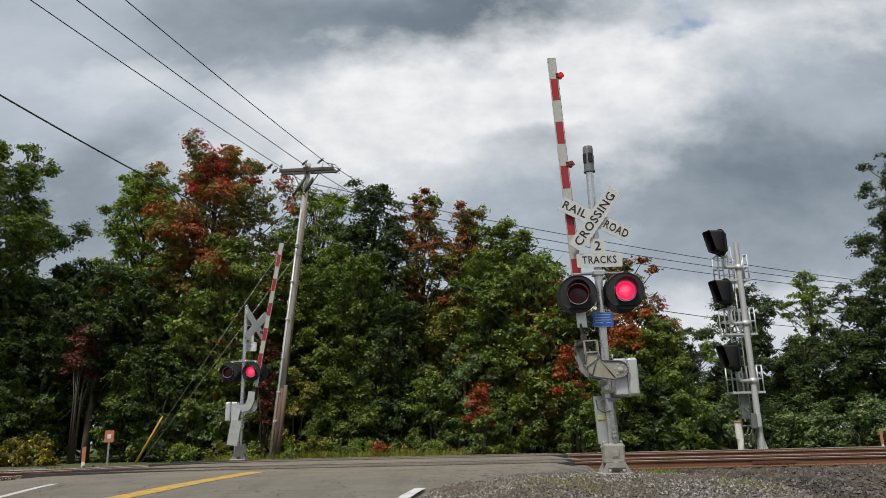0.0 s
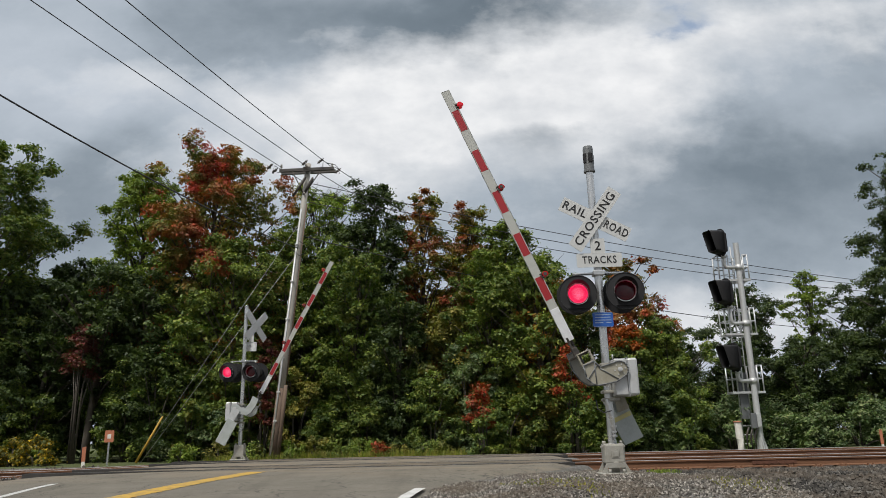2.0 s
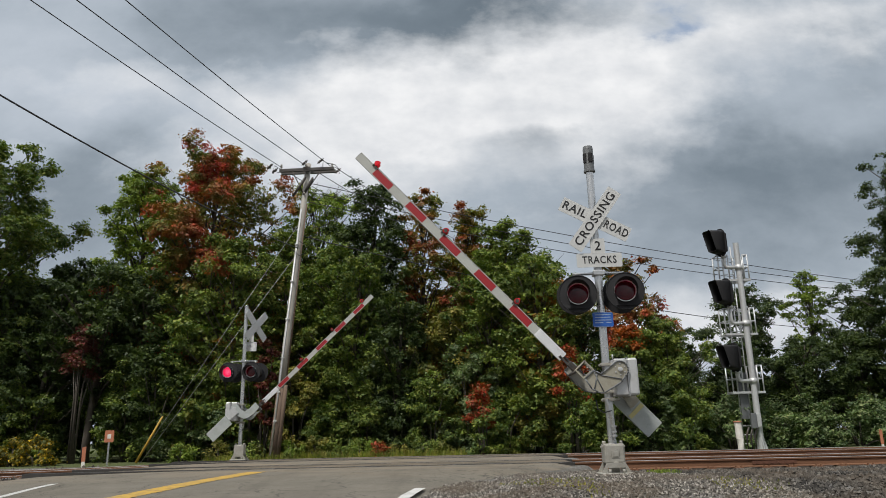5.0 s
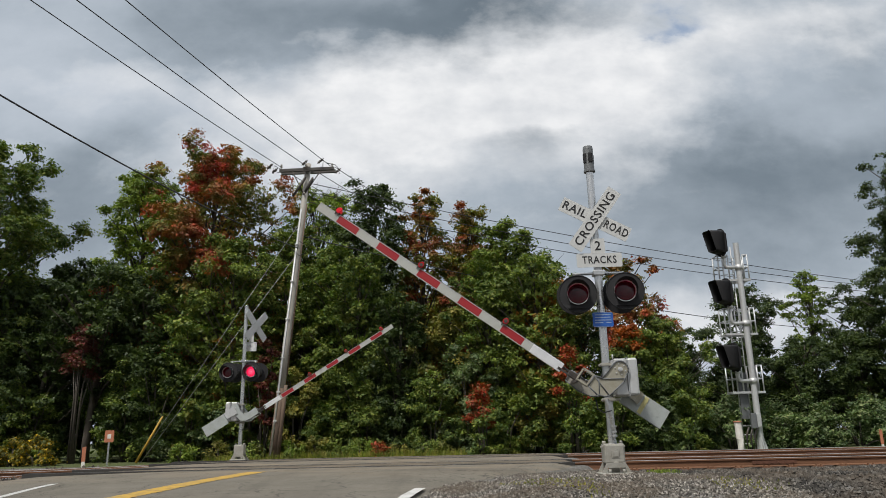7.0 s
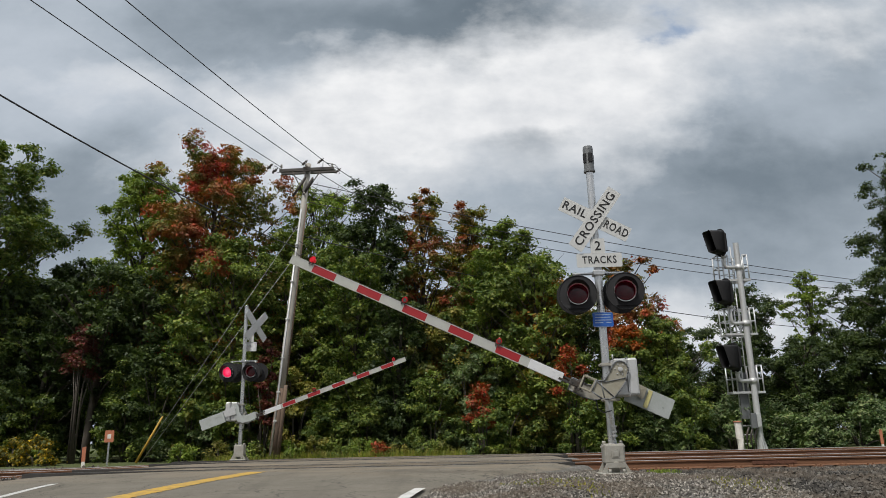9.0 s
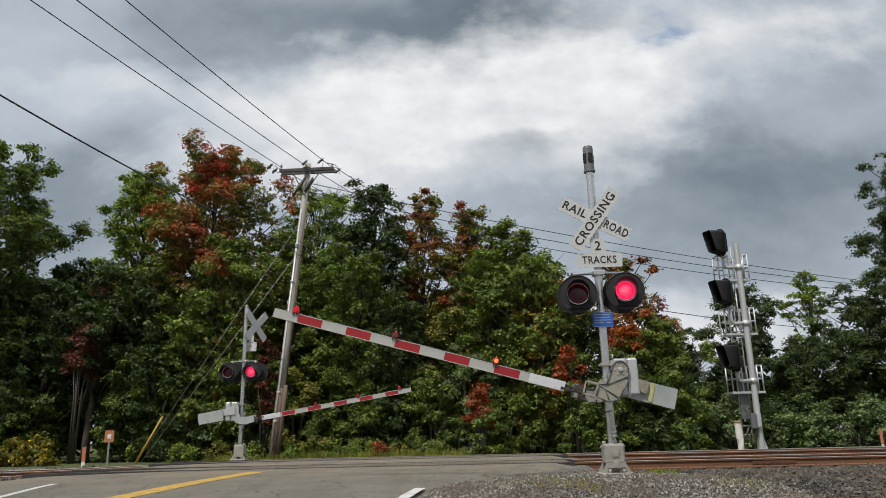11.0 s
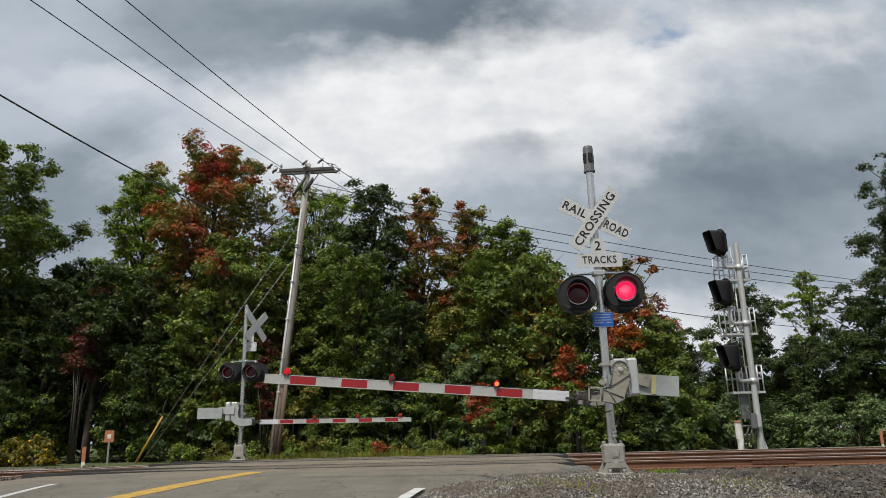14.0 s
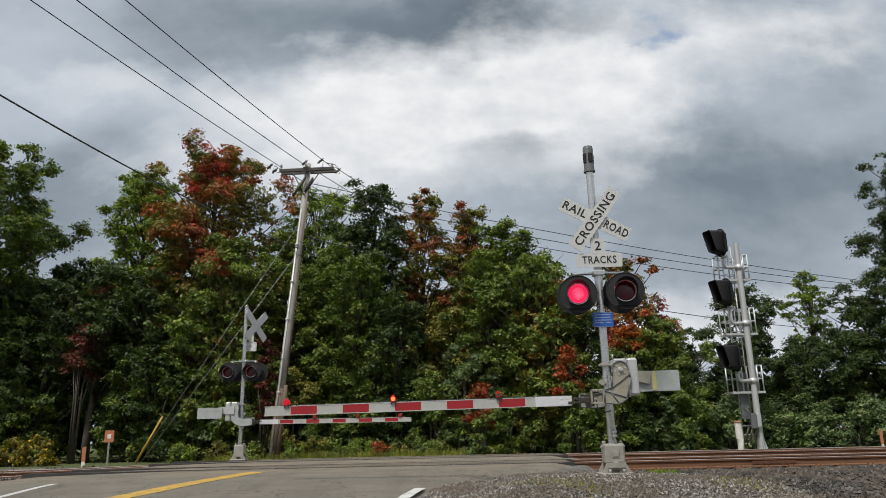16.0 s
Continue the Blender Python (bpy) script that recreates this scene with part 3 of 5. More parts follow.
def flasher(parent, m):
    """A flashing light unit that faces -y; returns its turning lamp insert."""
    bm = bmesh.new()
    rod(bm, (0, 0.02, 0), (0, 0, 0), 0.305, 0.305, 40)
    for k in range(40):   # a shallow rolled rim
        a, b = 2 * math.pi * k / 40, 2 * math.pi * (k + 1) / 40
        rod(bm, (0.298 * math.cos(a), -0.004, 0.298 * math.sin(a)), (0.298 * math.cos(b), -0.004, 0.298 * math.sin(b)), 0.008, seg=5, caps=False)
    unit = part("background_disc", bm, BLACK_PAINT, parent, "round black light background", at=m)
    bm = bmesh.new()
    arc_shell(bm, 0.175, 0.185, 0.30, 0.09, -38, 218)
    part("hood", bm, BLACK_PAINT, unit, "black visor", smooth=True)
    bm = bmesh.new()
    arc_shell(bm, 0.172, 0.180, 0.055, 0.055, 0, 359.9, 30, 0.012)
    part("lens_rim", bm, SIGN_BACK, unit, "bright lens rim", smooth=True)
    bm = bmesh.new()
    rod(bm, (0, 0.02, 0), (0, 0.20, 0), 0.17, 0.13, 24)
    rod(bm, (0, 0.10, -0.24), (0, 0.10, 0.0), 0.02, seg=8)
    part("lamp_housing", bm, BLACK_PAINT, unit, smooth=True)
    bm = bmesh.new()   # lower lip of the background
    box(bm, (-0.16, -0.03, -0.235), (0.16, 0.0, -0.222), 0.002)
    box(bm, (-0.02, -0.02, -0.30), (0.02, 0.0, -0.27), 0.002)
    part("drip_lip", bm, BLACK_PAINT, unit)
    bm = bmesh.new()
    rings = []
    for y, r in ((-0.014, 0.0), (-0.010, 0.09), (-0.003, 0.155), (0.003, 0.155), (0.010, 0.09), (0.014, 0.0)):
        rings.append([bm.verts.new((r * math.cos(2 * math.pi * k / 28), y, r * math.sin(2 * math.pi * k / 28))) for k in range(28)] if r else [bm.verts.new((0, y, 0))])
    for i, (p, q) in enumerate(zip(rings, rings[1:])):
        for k in range(28):
            a, b = p[k % len(p)], p[(k + 1) % len(p)]
            c, d = q[(k + 1) % len(q)], q[k % len(q)]
            f = bm.faces.new([v for n, v in enumerate((a, b, c, d)) if v not in (a, b, c, d)[:n]])
            f.material_index = 0 if i < 2 else 1
    insert = part("lamp_insert", bm, (RED_LIT, RED_DARK), unit, "round red diode lamp", smooth=True, at=pose(0, -0.022, 0))
    return unit, insert


def crossbuck(mast_thing, m, lettered):
    # the board with the long word lies in front
    for name, tilt, y, words in (("crossbuck_board", -28.5 if lettered else -43.0, 0.0, (("RAIL", -0.37), ("ROAD", 0.38))), ("crossbuck_board", 53.0 if lettered else 43.0, -0.022, (("CROSSING", 0.0),))):
        bm = bmesh.new()
        slab(bm, rounded(1.22, 0.25, 0.012), 0.0, 0.012)
        board = part(name, bm, (SIGN_WHITE,), mast_thing, "white crossbuck board with black lettering" if lettered else "aluminium back of a crossbuck board", at=m @ pose(0, y, 0, 0, -tilt, 0))
        for w, x in words:
            lettering(w, 0.195, LETTER, board, pose(x, -0.002, 0), 0.41 if len(w) < 6 else 1.07)
        bm = bmesh.new()
        box(bm, (-0.61, 0.012, -0.10), (0.61, 0.016, 0.10))
        part("board_back", bm, SIGN_BACK, board)


def crossing_signal(base, turn, label, far):
    """A gate mast in its own space: the light faces -y, the arm reaches to -x."""
    t = thing("crossing_signal", base @ pose(0, 0, 0, 0, 0, turn), label, "crossing signal", "gated crossing signals")
    px, pz = 0.14, 1.56
    top = 5.0 if not far else 4.75
    bm = bmesh.new()
    rod(bm, (0, 0, 0.40), (0, 0, top), 0.064, 0.062, 24)
    part("mast", bm, STEEL, t, "galvanised round mast", True)
    bm = bmesh.new()
    if far:
        rod(bm, (0, 0, top), (0, 0, top + 0.03), 0.066, 0.055, 20)
        part("mast_cap", bm, STEEL, t)
    else:
        rod(bm, (0, 0, 4.93), (0, 0, 5.30), 0.085, 0.085, 20)
        rod(bm, (0, 0, 5.30), (0, 0, 5.36), 0.088, 0.080, 20)
        rod(bm, (0, 0, 4.90), (0, 0, 4.93), 0.095, 0.095, 20)
        cap = part("bell_housing", bm, BELL_PAINT_RIB_SHADE, t, "grey cylindrical bell housing", True)
        for a in (-60, 10, 120, 200):
            bm = bmesh.new()
            box(bm, (-0.036, -0.090, -0.085), (0.036, -0.078, 0.085), 0.012)
            part("sound_slot", bm, BLACK_PAINT, cap, at=pose(0, 0, 5.14, 0, 0, a))
    # foundation, junction box and conduit
    bm = bmesh.new()
    box(bm, (-0.24, -0.22, -0.05), (0.24, 0.22, 0.035), 0.012)
    for sy in (-1, 1):
        slab(bm, [(-0.225, 0.03), (-0.15, 0.03), (-0.13, 0.11), (0.13, 0.11), (0.15, 0.03), (0.225, 0.03), (0.14, 0.185), (-0.14, 0.185)], sy * 0.15 - 0.012, sy * 0.15 + 0.012)
    for sx in (-1, 1):
        for sy in (-1, 1):
            rod(bm, (sx * 0.105, sy * 0.18, 0.03), (sx * 0.105, sy * 0.18, 0.09), 0.024, seg=6)
    rod(bm, (0, 0, 0.03), (0, 0, 0.42), 0.085, 0.08, 14)
    part("foot_casting", bm, GREY_PAINT, t, "grey cast foot with bolts")
    bm = bmesh.new()
    box(bm, (-0.155, -0.13, 0.165), (0.155, 0.13, 0.46), 0.025)
    box(bm, (-0.135, -0.142, 0.185), (0.135, -0.12, 0.44), 0.012)
    box(bm, (-0.062, -0.150, 0.25), (0.062, -0.140, 0.37), 0.008)
    box(bm, (-0.035, -0.154, 0.275), (0.035, -0.149, 0.345), 0.002)
    rod(bm, (-0.13, 0, 0.44), (-0.13, 0, 0.50), 0.028, seg=8)
    rod(bm, (0.13, 0, 0.44), (0.13, 0, 0.50), 0.028, seg=8)
    box(bm, (-0.03, -0.16, 0.155), (0.03, -0.12, 0.195), 0.006)
    box(bm, (-0.19, -0.02, 0.40), (0.19, 0.02, 0.43), 0.004)
    part("junction_box", bm, GREY_PAINT, t, "grey cast junction box")
    bm = bmesh.new()
    pipe(bm, [(0.02, -0.09, 0.45), (0.02, -0.09, 0.66), (0.0, -0.11, 0.85), (-0.03, -0.11, 1.0), (-0.05, -0.10, 1.12)], 0.034, 10)
    for z in (0.56, 0.62, 0.70):
        rod(bm, (0.02, -0.09, z), (0.02, -0.09, z + 0.03), 0.050, seg=8)
    part("conduit", bm, STEEL, t, smooth=True)
    # gate mechanism
    bm = bmesh.new()
    box(bm, (0.07, -0.27, 1.17), (0.262, 0.27, 1.73), 0.02)
    hous = part("mechanism_housing", bm, ALU, t, "silver gate mechanism housing")
    bm = bmesh.new()
    box(bm, (0.272, -0.29, 1.165), (0.43, 0.29, 1.735), 0.035)
    part("housing_cover", bm, ALU, hous, "domed silver cover")
    bm = bmesh.new()
    box(bm, (0.26, -0.30, 1.16), (0.274, 0.30, 1.745), 0.002)
    rod(bm, (0.07, -0.20, 1.73), (0.07, -0.20, 1.80), 0.012, seg=8)
    part("housing_flange", bm, STEEL, hous)
    for z in (1.12, 1.24, 1.66):
        bm = bmesh.new()
        box(bm, (-0.09, -0.09, z - 0.025), (0.16, 0.09, z + 0.025), 0.008)
        for s in (-1, 1):
            rod(bm, (-0.10, s * 0.06, z), (-0.03, s * 0.06, z), 0.018, seg=6)
        part("mast_clamp", bm, GREY_PAINT, t)
    bm = bmesh.new()
    rod(bm, (-0.09, -0.10, 1.38), (-0.09, 0.02, 1.38), 0.045, seg=10)
    rod(bm, (-0.09, -0.04, 1.38), (0.0, -0.04, 1.38), 0.02, seg=8)
    part("cable_gland", bm, GREY_PAINT, t)
    bm = bmesh.new()
    pipe(bm, [(-0.22, -0.12, 1.12), (-0.21, -0.14, 0.98), (-0.12, -0.16, 0.92), (0.0, -0.14, 0.95)], 0.010, 6)
    part("cable", bm, WIRE, t, smooth=True)
    # crossbuck and plates
    if far:
        crossbuck(t, pose(-0.30, -0.16, 4.15, 0, 0, 63), False)
        bm = bmesh.new()
        box(bm, (-0.34, -0.14, 3.33), (-0.02, -0.125, 3.62), 0.004)
        box(bm, (-0.24, -0.14, 3.60), (-0.08, -0.125, 3.90), 0.004)
        part("track_count_sign", bm, SIGN_BACK, t, "bare back of a track count sign")
        bm = bmesh.new()
        rod(bm, (0, 0, 4.15), (-0.30, -0.14, 4.15), 0.018, seg=6)
        rod(bm, (0, 0, 3.5), (-0.16, -0.13, 3.5), 0.015, seg=6)
        part("sign_bracket", bm, STEEL, t)
    else:
        crossbuck(t, pose(0.0, -0.10, 4.04), True)
        bm = bmesh.new()
        slab(bm, rounded(0.235, 0.25, 0.02), 0, 0.006)
        s = part("number_sign", bm, SIGN_WHITE, t, "white sign with the figure 2", at=pose(0.01, -0.095, 3.585))
        lettering("2", 0.215, LETTER, s, pose(0, -0.002, -0.005))
        bm = bmesh.new()
        slab(bm, rounded(0.74, 0.235, 0.03), 0, 0.006)
        s = part("tracks_sign", bm, SIGN_WHITE, t, "white sign lettered TRACKS", at=pose(0.02, -0.095, 3.345))
        lettering("TRACKS", 0.175, LETTER, s, pose(0, -0.002, 0), 0.56)
        bm = bmesh.new()
        for z in (3.34, 3.58, 4.04):
            box(bm, (-0.075, -0.092, z - 0.02), (0.075, 0.075, z + 0.02), 0.004)
        part("sign_band", bm, STEEL, t)
        bm = bmesh.new()
        slab(bm, rounded(0.325, 0.235, 0.02), 0, 0.005)
        s = part("blue_notice", bm, BLUE, t, "small blue emergency notice", at=pose(0.0, -0.085, 2.37))
        bm = bmesh.new()
        for z, w in ((0.078, 0.25), (0.036, 0.24), (-0.008, 0.26), (-0.05, 0.13), (-0.05, 0.08)):
            x0 = -w / 2 if z > -0.04 else (-0.13 if w > 0.1 else 0.05)
            box(bm, (x0, -0.003, z - 0.007), (x0 + w, -0.0005, z + 0.007))
        slab(bm, rounded(0.31, 0.006, 0.002, 1, 0, 0.109), -0.003, -0.0005), slab(bm, rounded(0.31, 0.006, 0.002, 1, 0, -0.109), -0.003, -0.0005)
        part("printed_bars", bm, PALE_PRINT, s)
    # lights on their crossarm
    zl = 2.80 if not far else 2.66
    bm = bmesh.new()
    rod(bm, (-0.42, 0.0, zl + 0.34), (0.42, 0.0, zl + 0.34), 0.024, seg=10)
    rod(bm, (-0.37, 0, zl + 0.34), (-0.37, 0, zl + 0.10), 0.022, seg=8)
    rod(bm, (0.37, 0, zl + 0.34), (0.37, 0, zl + 0.10), 0.022, seg=8)
    box(bm, (-0.09, -0.09, zl + 0.30), (0.09, 0.09, zl + 0.38), 0.01)
    part("light_crossarm", bm, STEEL, t)
    lamps = []
    if far:
        for x in (0.44, -0.29):
            lamps.append(flasher(t, pose(x, 0.16, zl, 0, 0, 180 - 8))[1])
        flasher(t, pose(-0.42, -0.18, zl, 0, 0, 8))[1].matrix_basis = pose(0, -0.022, 0, 0, 0, 180)
        flasher(t, pose(0.31, -0.18, zl, 0, 0, 8))[1].matrix_basis = pose(0, -0.022, 0, 0, 0, 180)
    else:
        for x, dz in ((-0.385, -0.02), (0.375, 0.01)):
            lamps.append(flasher(t, pose(x, -0.17, zl + dz, 0, 0, -8))[1])
        for x in (-0.37, 0.37):
            flasher(t, pose(x, 0.16, zl, 0, 0, 180))[1].matrix_basis = pose(0, -0.022, 0, 0, 0, 180)
    arm, arm_lamps = gate_arm(t, px, pz, far)
    return t, lamps, arm, arm_lamps


def gate_arm(t, px, pz, far):
    """The arm turns about y through its pivot; level is its pose at 0 degrees."""
    x0, x1, zc, hh = -0.83, -5.52, -0.435, 0.068
    if far:
        x1 = -5.42
        hh = 0.062
    bm = bmesh.new()
    # white bar, tapered a little, with folded edges
    for a, b, k in ((x0 - 0.45, x1, 0),):
        for s in (-1, 1):
            box(bm, (b, -0.022, zc + s * hh - 0.006), (a, 0.022, zc + s * hh + 0.006), 0.002)
        box(bm, (b, -0.018, zc - hh), (a, -0.012, zc + hh))
        box(bm, (b, 0.012, zc - hh), (a, 0.018, zc + hh))
        box(bm, (b, -0.018, zc - hh), (b + 0.006, 0.018, zc + hh))
    arm = part("gate_arm", bm, ARM_WHITE, t, "white gate arm bar with red stripes", at=pose(px, 0, pz))
    bm = bmesh.new()
    box(bm, (x0 - 0.46, -0.024, zc - hh - 0.008), (x0 + 0.11, 0.024, zc + hh + 0.008), 0.003)
    for x in (x0 - 0.36, x0 - 0.05, x0 + 0.04):
        for dz in (-0.035, 0.035):
            rod(bm, (x, -0.032, zc + dz), (x, -0.022, zc + dz), 0.010, seg=6)
    part("arm_root", bm, ARM_ROOT, arm, "bright bare aluminium arm root")
    # red stripes, both faces
    period, red = 0.813, 0.406
    x = x1 + 0.41
    while x < x0 - 0.5:
        bm = bmesh.new()
        for s in (-1, 1):
            y = 0.0185 * s
            box(bm, (x, min(y, y + 0.0015 * s), zc - hh + 0.007), (min(x + red, x0 - 0.47), max(y, y + 0.0015 * s), zc + hh - 0.007))
        part("red_stripe", bm, ARM_RED, arm, "red reflective stripe")
        x += period
    # lamps on top
    out = []
    spots = (x1 + 0.345, x1 + 2.01, x1 + 3.66) if not far else (x1 + 0.36, x1 + 1.67, x1 + 3.0)
    zl = zc + hh + 0.055
    for i, x in enumerate(spots):
        bm = bmesh.new()
        box(bm, (x - 0.05, -0.025, zc + hh), (x + 0.05, 0.025, zc + hh + 0.02), 0.004)
        box(bm, (x - 0.035, -0.045, zc + hh - 0.03), (x - 0.02, -0.02, zc + hh + 0.02))
        box(bm, (x + 0.02, -0.045, zc + hh - 0.03), (x + 0.035, -0.02, zc + hh + 0.02))
        part("lamp_foot", bm, DARK_IRON, arm)
        bm = bmesh.new()
        for a, b, r, s in (((-0.05), (0.05), 0.048, 0), (-0.062, -0.05, 0.030, 1), (0.05, 0.062, 0.030, 1)):
            rod(bm, (0, a, 0.0), (0, b, 0.0), r, r, 16, mat=s)
        rod(bm, (0, 0, 0.04), (0, 0, 0.062), 0.03, 0.022, 10, mat=0)
        rod(bm, (0, -0.064, 0), (0, -0.060, 0), 0.034, 0.034, 14, mat=2 if not far and i else 0)
        lamp = part("arm_lamp", bm, (TIP_LIT if i == 0 else RED_GLASS, DARK_IRON, AMBER_LIT), arm, "red lamp on the gate arm", True, at=pose(x, 0, zl))
        out.append(lamp)
    bm = bmesh.new()   # lamp cable along the top edge
    pipe(bm, [(spots[0], 0, zc + hh + 0.012), (spots[1], 0, zc + hh + 0.009), (x0 + 0.1, 0, zc + hh + 0.014)], 0.006, 6)
    part("lamp_cable", bm, WIRE, arm)
    # side plates from the pivot to the arm
    hub = [(0.125 * math.cos(radians(w)), 0.125 * math.sin(radians(w))) for w in range(-10, 200, 21)]
    near = hub + [(-0.135, -0.10), (-0.155, -0.27), (-0.275, -0.305), (-0.275, -0.49), (-0.10, -0.525), (0.0, -0.495), (0.075, -0.43), (0.145, -0.13)]
    low = hub + [(-0.10, -0.18), (-0.14, -0.30), (-0.30, -0.34), (-0.545, -0.33), (-0.545, -0.525), (-0.30, -0.55), (-0.10, -0.52), (0.03, -0.44), (0.12, -0.16)]
    for y, outline in ((-0.33, near), (0.27, low)):
        bm = bmesh.new()
        slab(bm, outline, y, y + 0.02)
        pl = part("side_plate", bm, CW_PAINT if far else (TAN_PLATE if y < 0 else GREY_PAINT), arm, "tan-grey steel side plate")
        bm = bmesh.new()   # raised edge and ribs; their dark grey stands in for shade at recesses
        for (ax, az), (bx, bz) in zip(outline, outline[1:] + outline[:1]):
            rod(bm, (ax, y - 0.010, az), (bx, y - 0.010, bz), 0.012, seg=6)
        if y < 0:
            for (ax, az), (bx, bz) in (((-0.27, -0.31), (0.06, -0.43)), ((-0.15, -0.28), (0.12, -0.09)), ((-0.20, -0.30), (-0.06, -0.515))):
                rod(bm, (ax, y - 0.008, az), (bx, y - 0.008, bz), 0.009, seg=6)
        part("plate_rib", bm, BELL_PAINT_RIB_SHADE, pl)
        bm = bmesh.new()
        rod(bm, (0, y - 0.03, 0), (0, y + 0.03, 0), 0.036, seg=14)
        rod(bm, (0, y - 0.036, 0), (0, y - 0.03, 0), 0.018, seg=6)
        for k in range(6):
            w = 2 * math.pi * k / 6 + 0.3
            rod(bm, (0.082 * math.cos(w), y - 0.014, 0.082 * math.sin(w)), (0.082 * math.cos(w), y, 0.082 * math.sin(w)), 0.011, seg=6)
        part("pivot_hub", bm, ALU, pl, "hub with ring of bolts")
        if y < 0:   # open frame at the plate's end
            bm = bmesh.new()
            for lo, hi in (((-0.475, -0.505), (-0.455, -0.285)), ((-0.30, -0.50), (-0.27, -0.30)), ((-0.475, -0.31), (-0.27, -0.285)), ((-0.475, -0.51), (-0.27, -0.485))):
                box(bm, (lo[0], y, lo[1]), (hi[0], y + 0.06, hi[1]), 0.004)
            for x in (-0.43, -0.39, -0.35, -0.32):
                rod(bm, (x, y - 0.008, -0.318), (x, y + 0.07, -0.318), 0.011, seg=6)
            part("end_frame", bm, TAN_PLATE if not far else CW_PAINT, pl, "open tan end frame with bolts")
    bm = bmesh.new()   # block that joins the plates and takes the arm
    box(bm, (-0.60, -0.05, zc - 0.045), (-0.44, 0.05, zc + 0.045), 0.008)
    box(bm, (-0.46, -0.31, zc - 0.10), (-0.43, 0.28, zc + 0.10), 0.004)
    for s in (-1, 1):
        box(bm, (-0.78, s * 0.03 - 0.006, zc + s * 0.028 - 0.018), (-0.58, s * 0.03 + 0.006, zc + s * 0.028 + 0.018), 0.002)
    for x, dz in ((-0.56, 0.0), (-0.66, 0.028), (-0.76, -0.028)):
        rod(bm, (x, -0.065, zc + dz), (x, 0.065, zc + dz), 0.011, seg=6)
    part("arm_adapter", bm, DARK_IRON, arm, "dark bolted arm adapter")
    # counterweight behind the pivot
    y = 0.30
    bm = bmesh.new()
    slab(bm, [(0.0, 0.05), (0.62, 0.0), (0.62, -0.16), (0.0, -0.20)], y, y + 0.02)
    w = part("weight_beam", bm, ALU, arm)
    bm = bmesh.new()
    box(bm, (0.66, y + 0.012, -0.30), (0.73, y + 0.0245, -0.005), 0.003)
    part("reflective_tag", bm, YELLOW_TAG, w, "faded yellow tag")
    bm = bmesh.new()
    slab(bm, [(0.33, 0.02), (0.615, 0.0), (0.615, -0.15), (0.60, -0.20), (0.33, -0.14)], y - 0.03, y - 0.012)
    for x, z in ((0.56, -0.04), (0.52, -0.09), (0.57, -0.15)):
        rod(bm, (x, y - 0.036, z), (x, y - 0.03, z), 0.016, seg=8)
    box(bm, (0.42, y - 0.034, -0.075), (0.54, y - 0.03, -0.045), 0.002)
    part("weight_bracket", bm, TAN_PLATE, w, "tan bracket plate with bolts")
    bm = bmesh.new()
    slab(bm, rounded(0.75, 0.325, 0.015, 2, 0.73, -0.155), y + 0.025, y + 0.085)
    for x in (0.50, 0.58):
        rod(bm, (x, y + 0.005, -0.09), (x, y + 0.03, -0.09), 0.014, seg=6)
        rod(bm, (x, y + 0.08, -0.09), (x, y + 0.10, -0.09), 0.014, seg=6)
    rod(bm, (0.96, y + 0.018, -0.17), (0.96, y + 0.03, -0.17), 0.014, seg=8)
    part("counterweight", bm, CW_PAINT, arm, "pale grey-green counterweight plate")
    return arm, out


YELLOW_TAG = surface("faded_yellow_tag", (0.55, 0.50, 0.22), None, 0.4, 0.5)


# ---------------------------------------------------------------- utility pole, wires
def sagging(a, b, sag, n=24):
    a, b = Vector(a), Vector(b)
    return [a.lerp(b, k / n) - Vector((0, 0, 4 * sag * (k / n) * (1 - k / n))) for k in range(n + 1)]


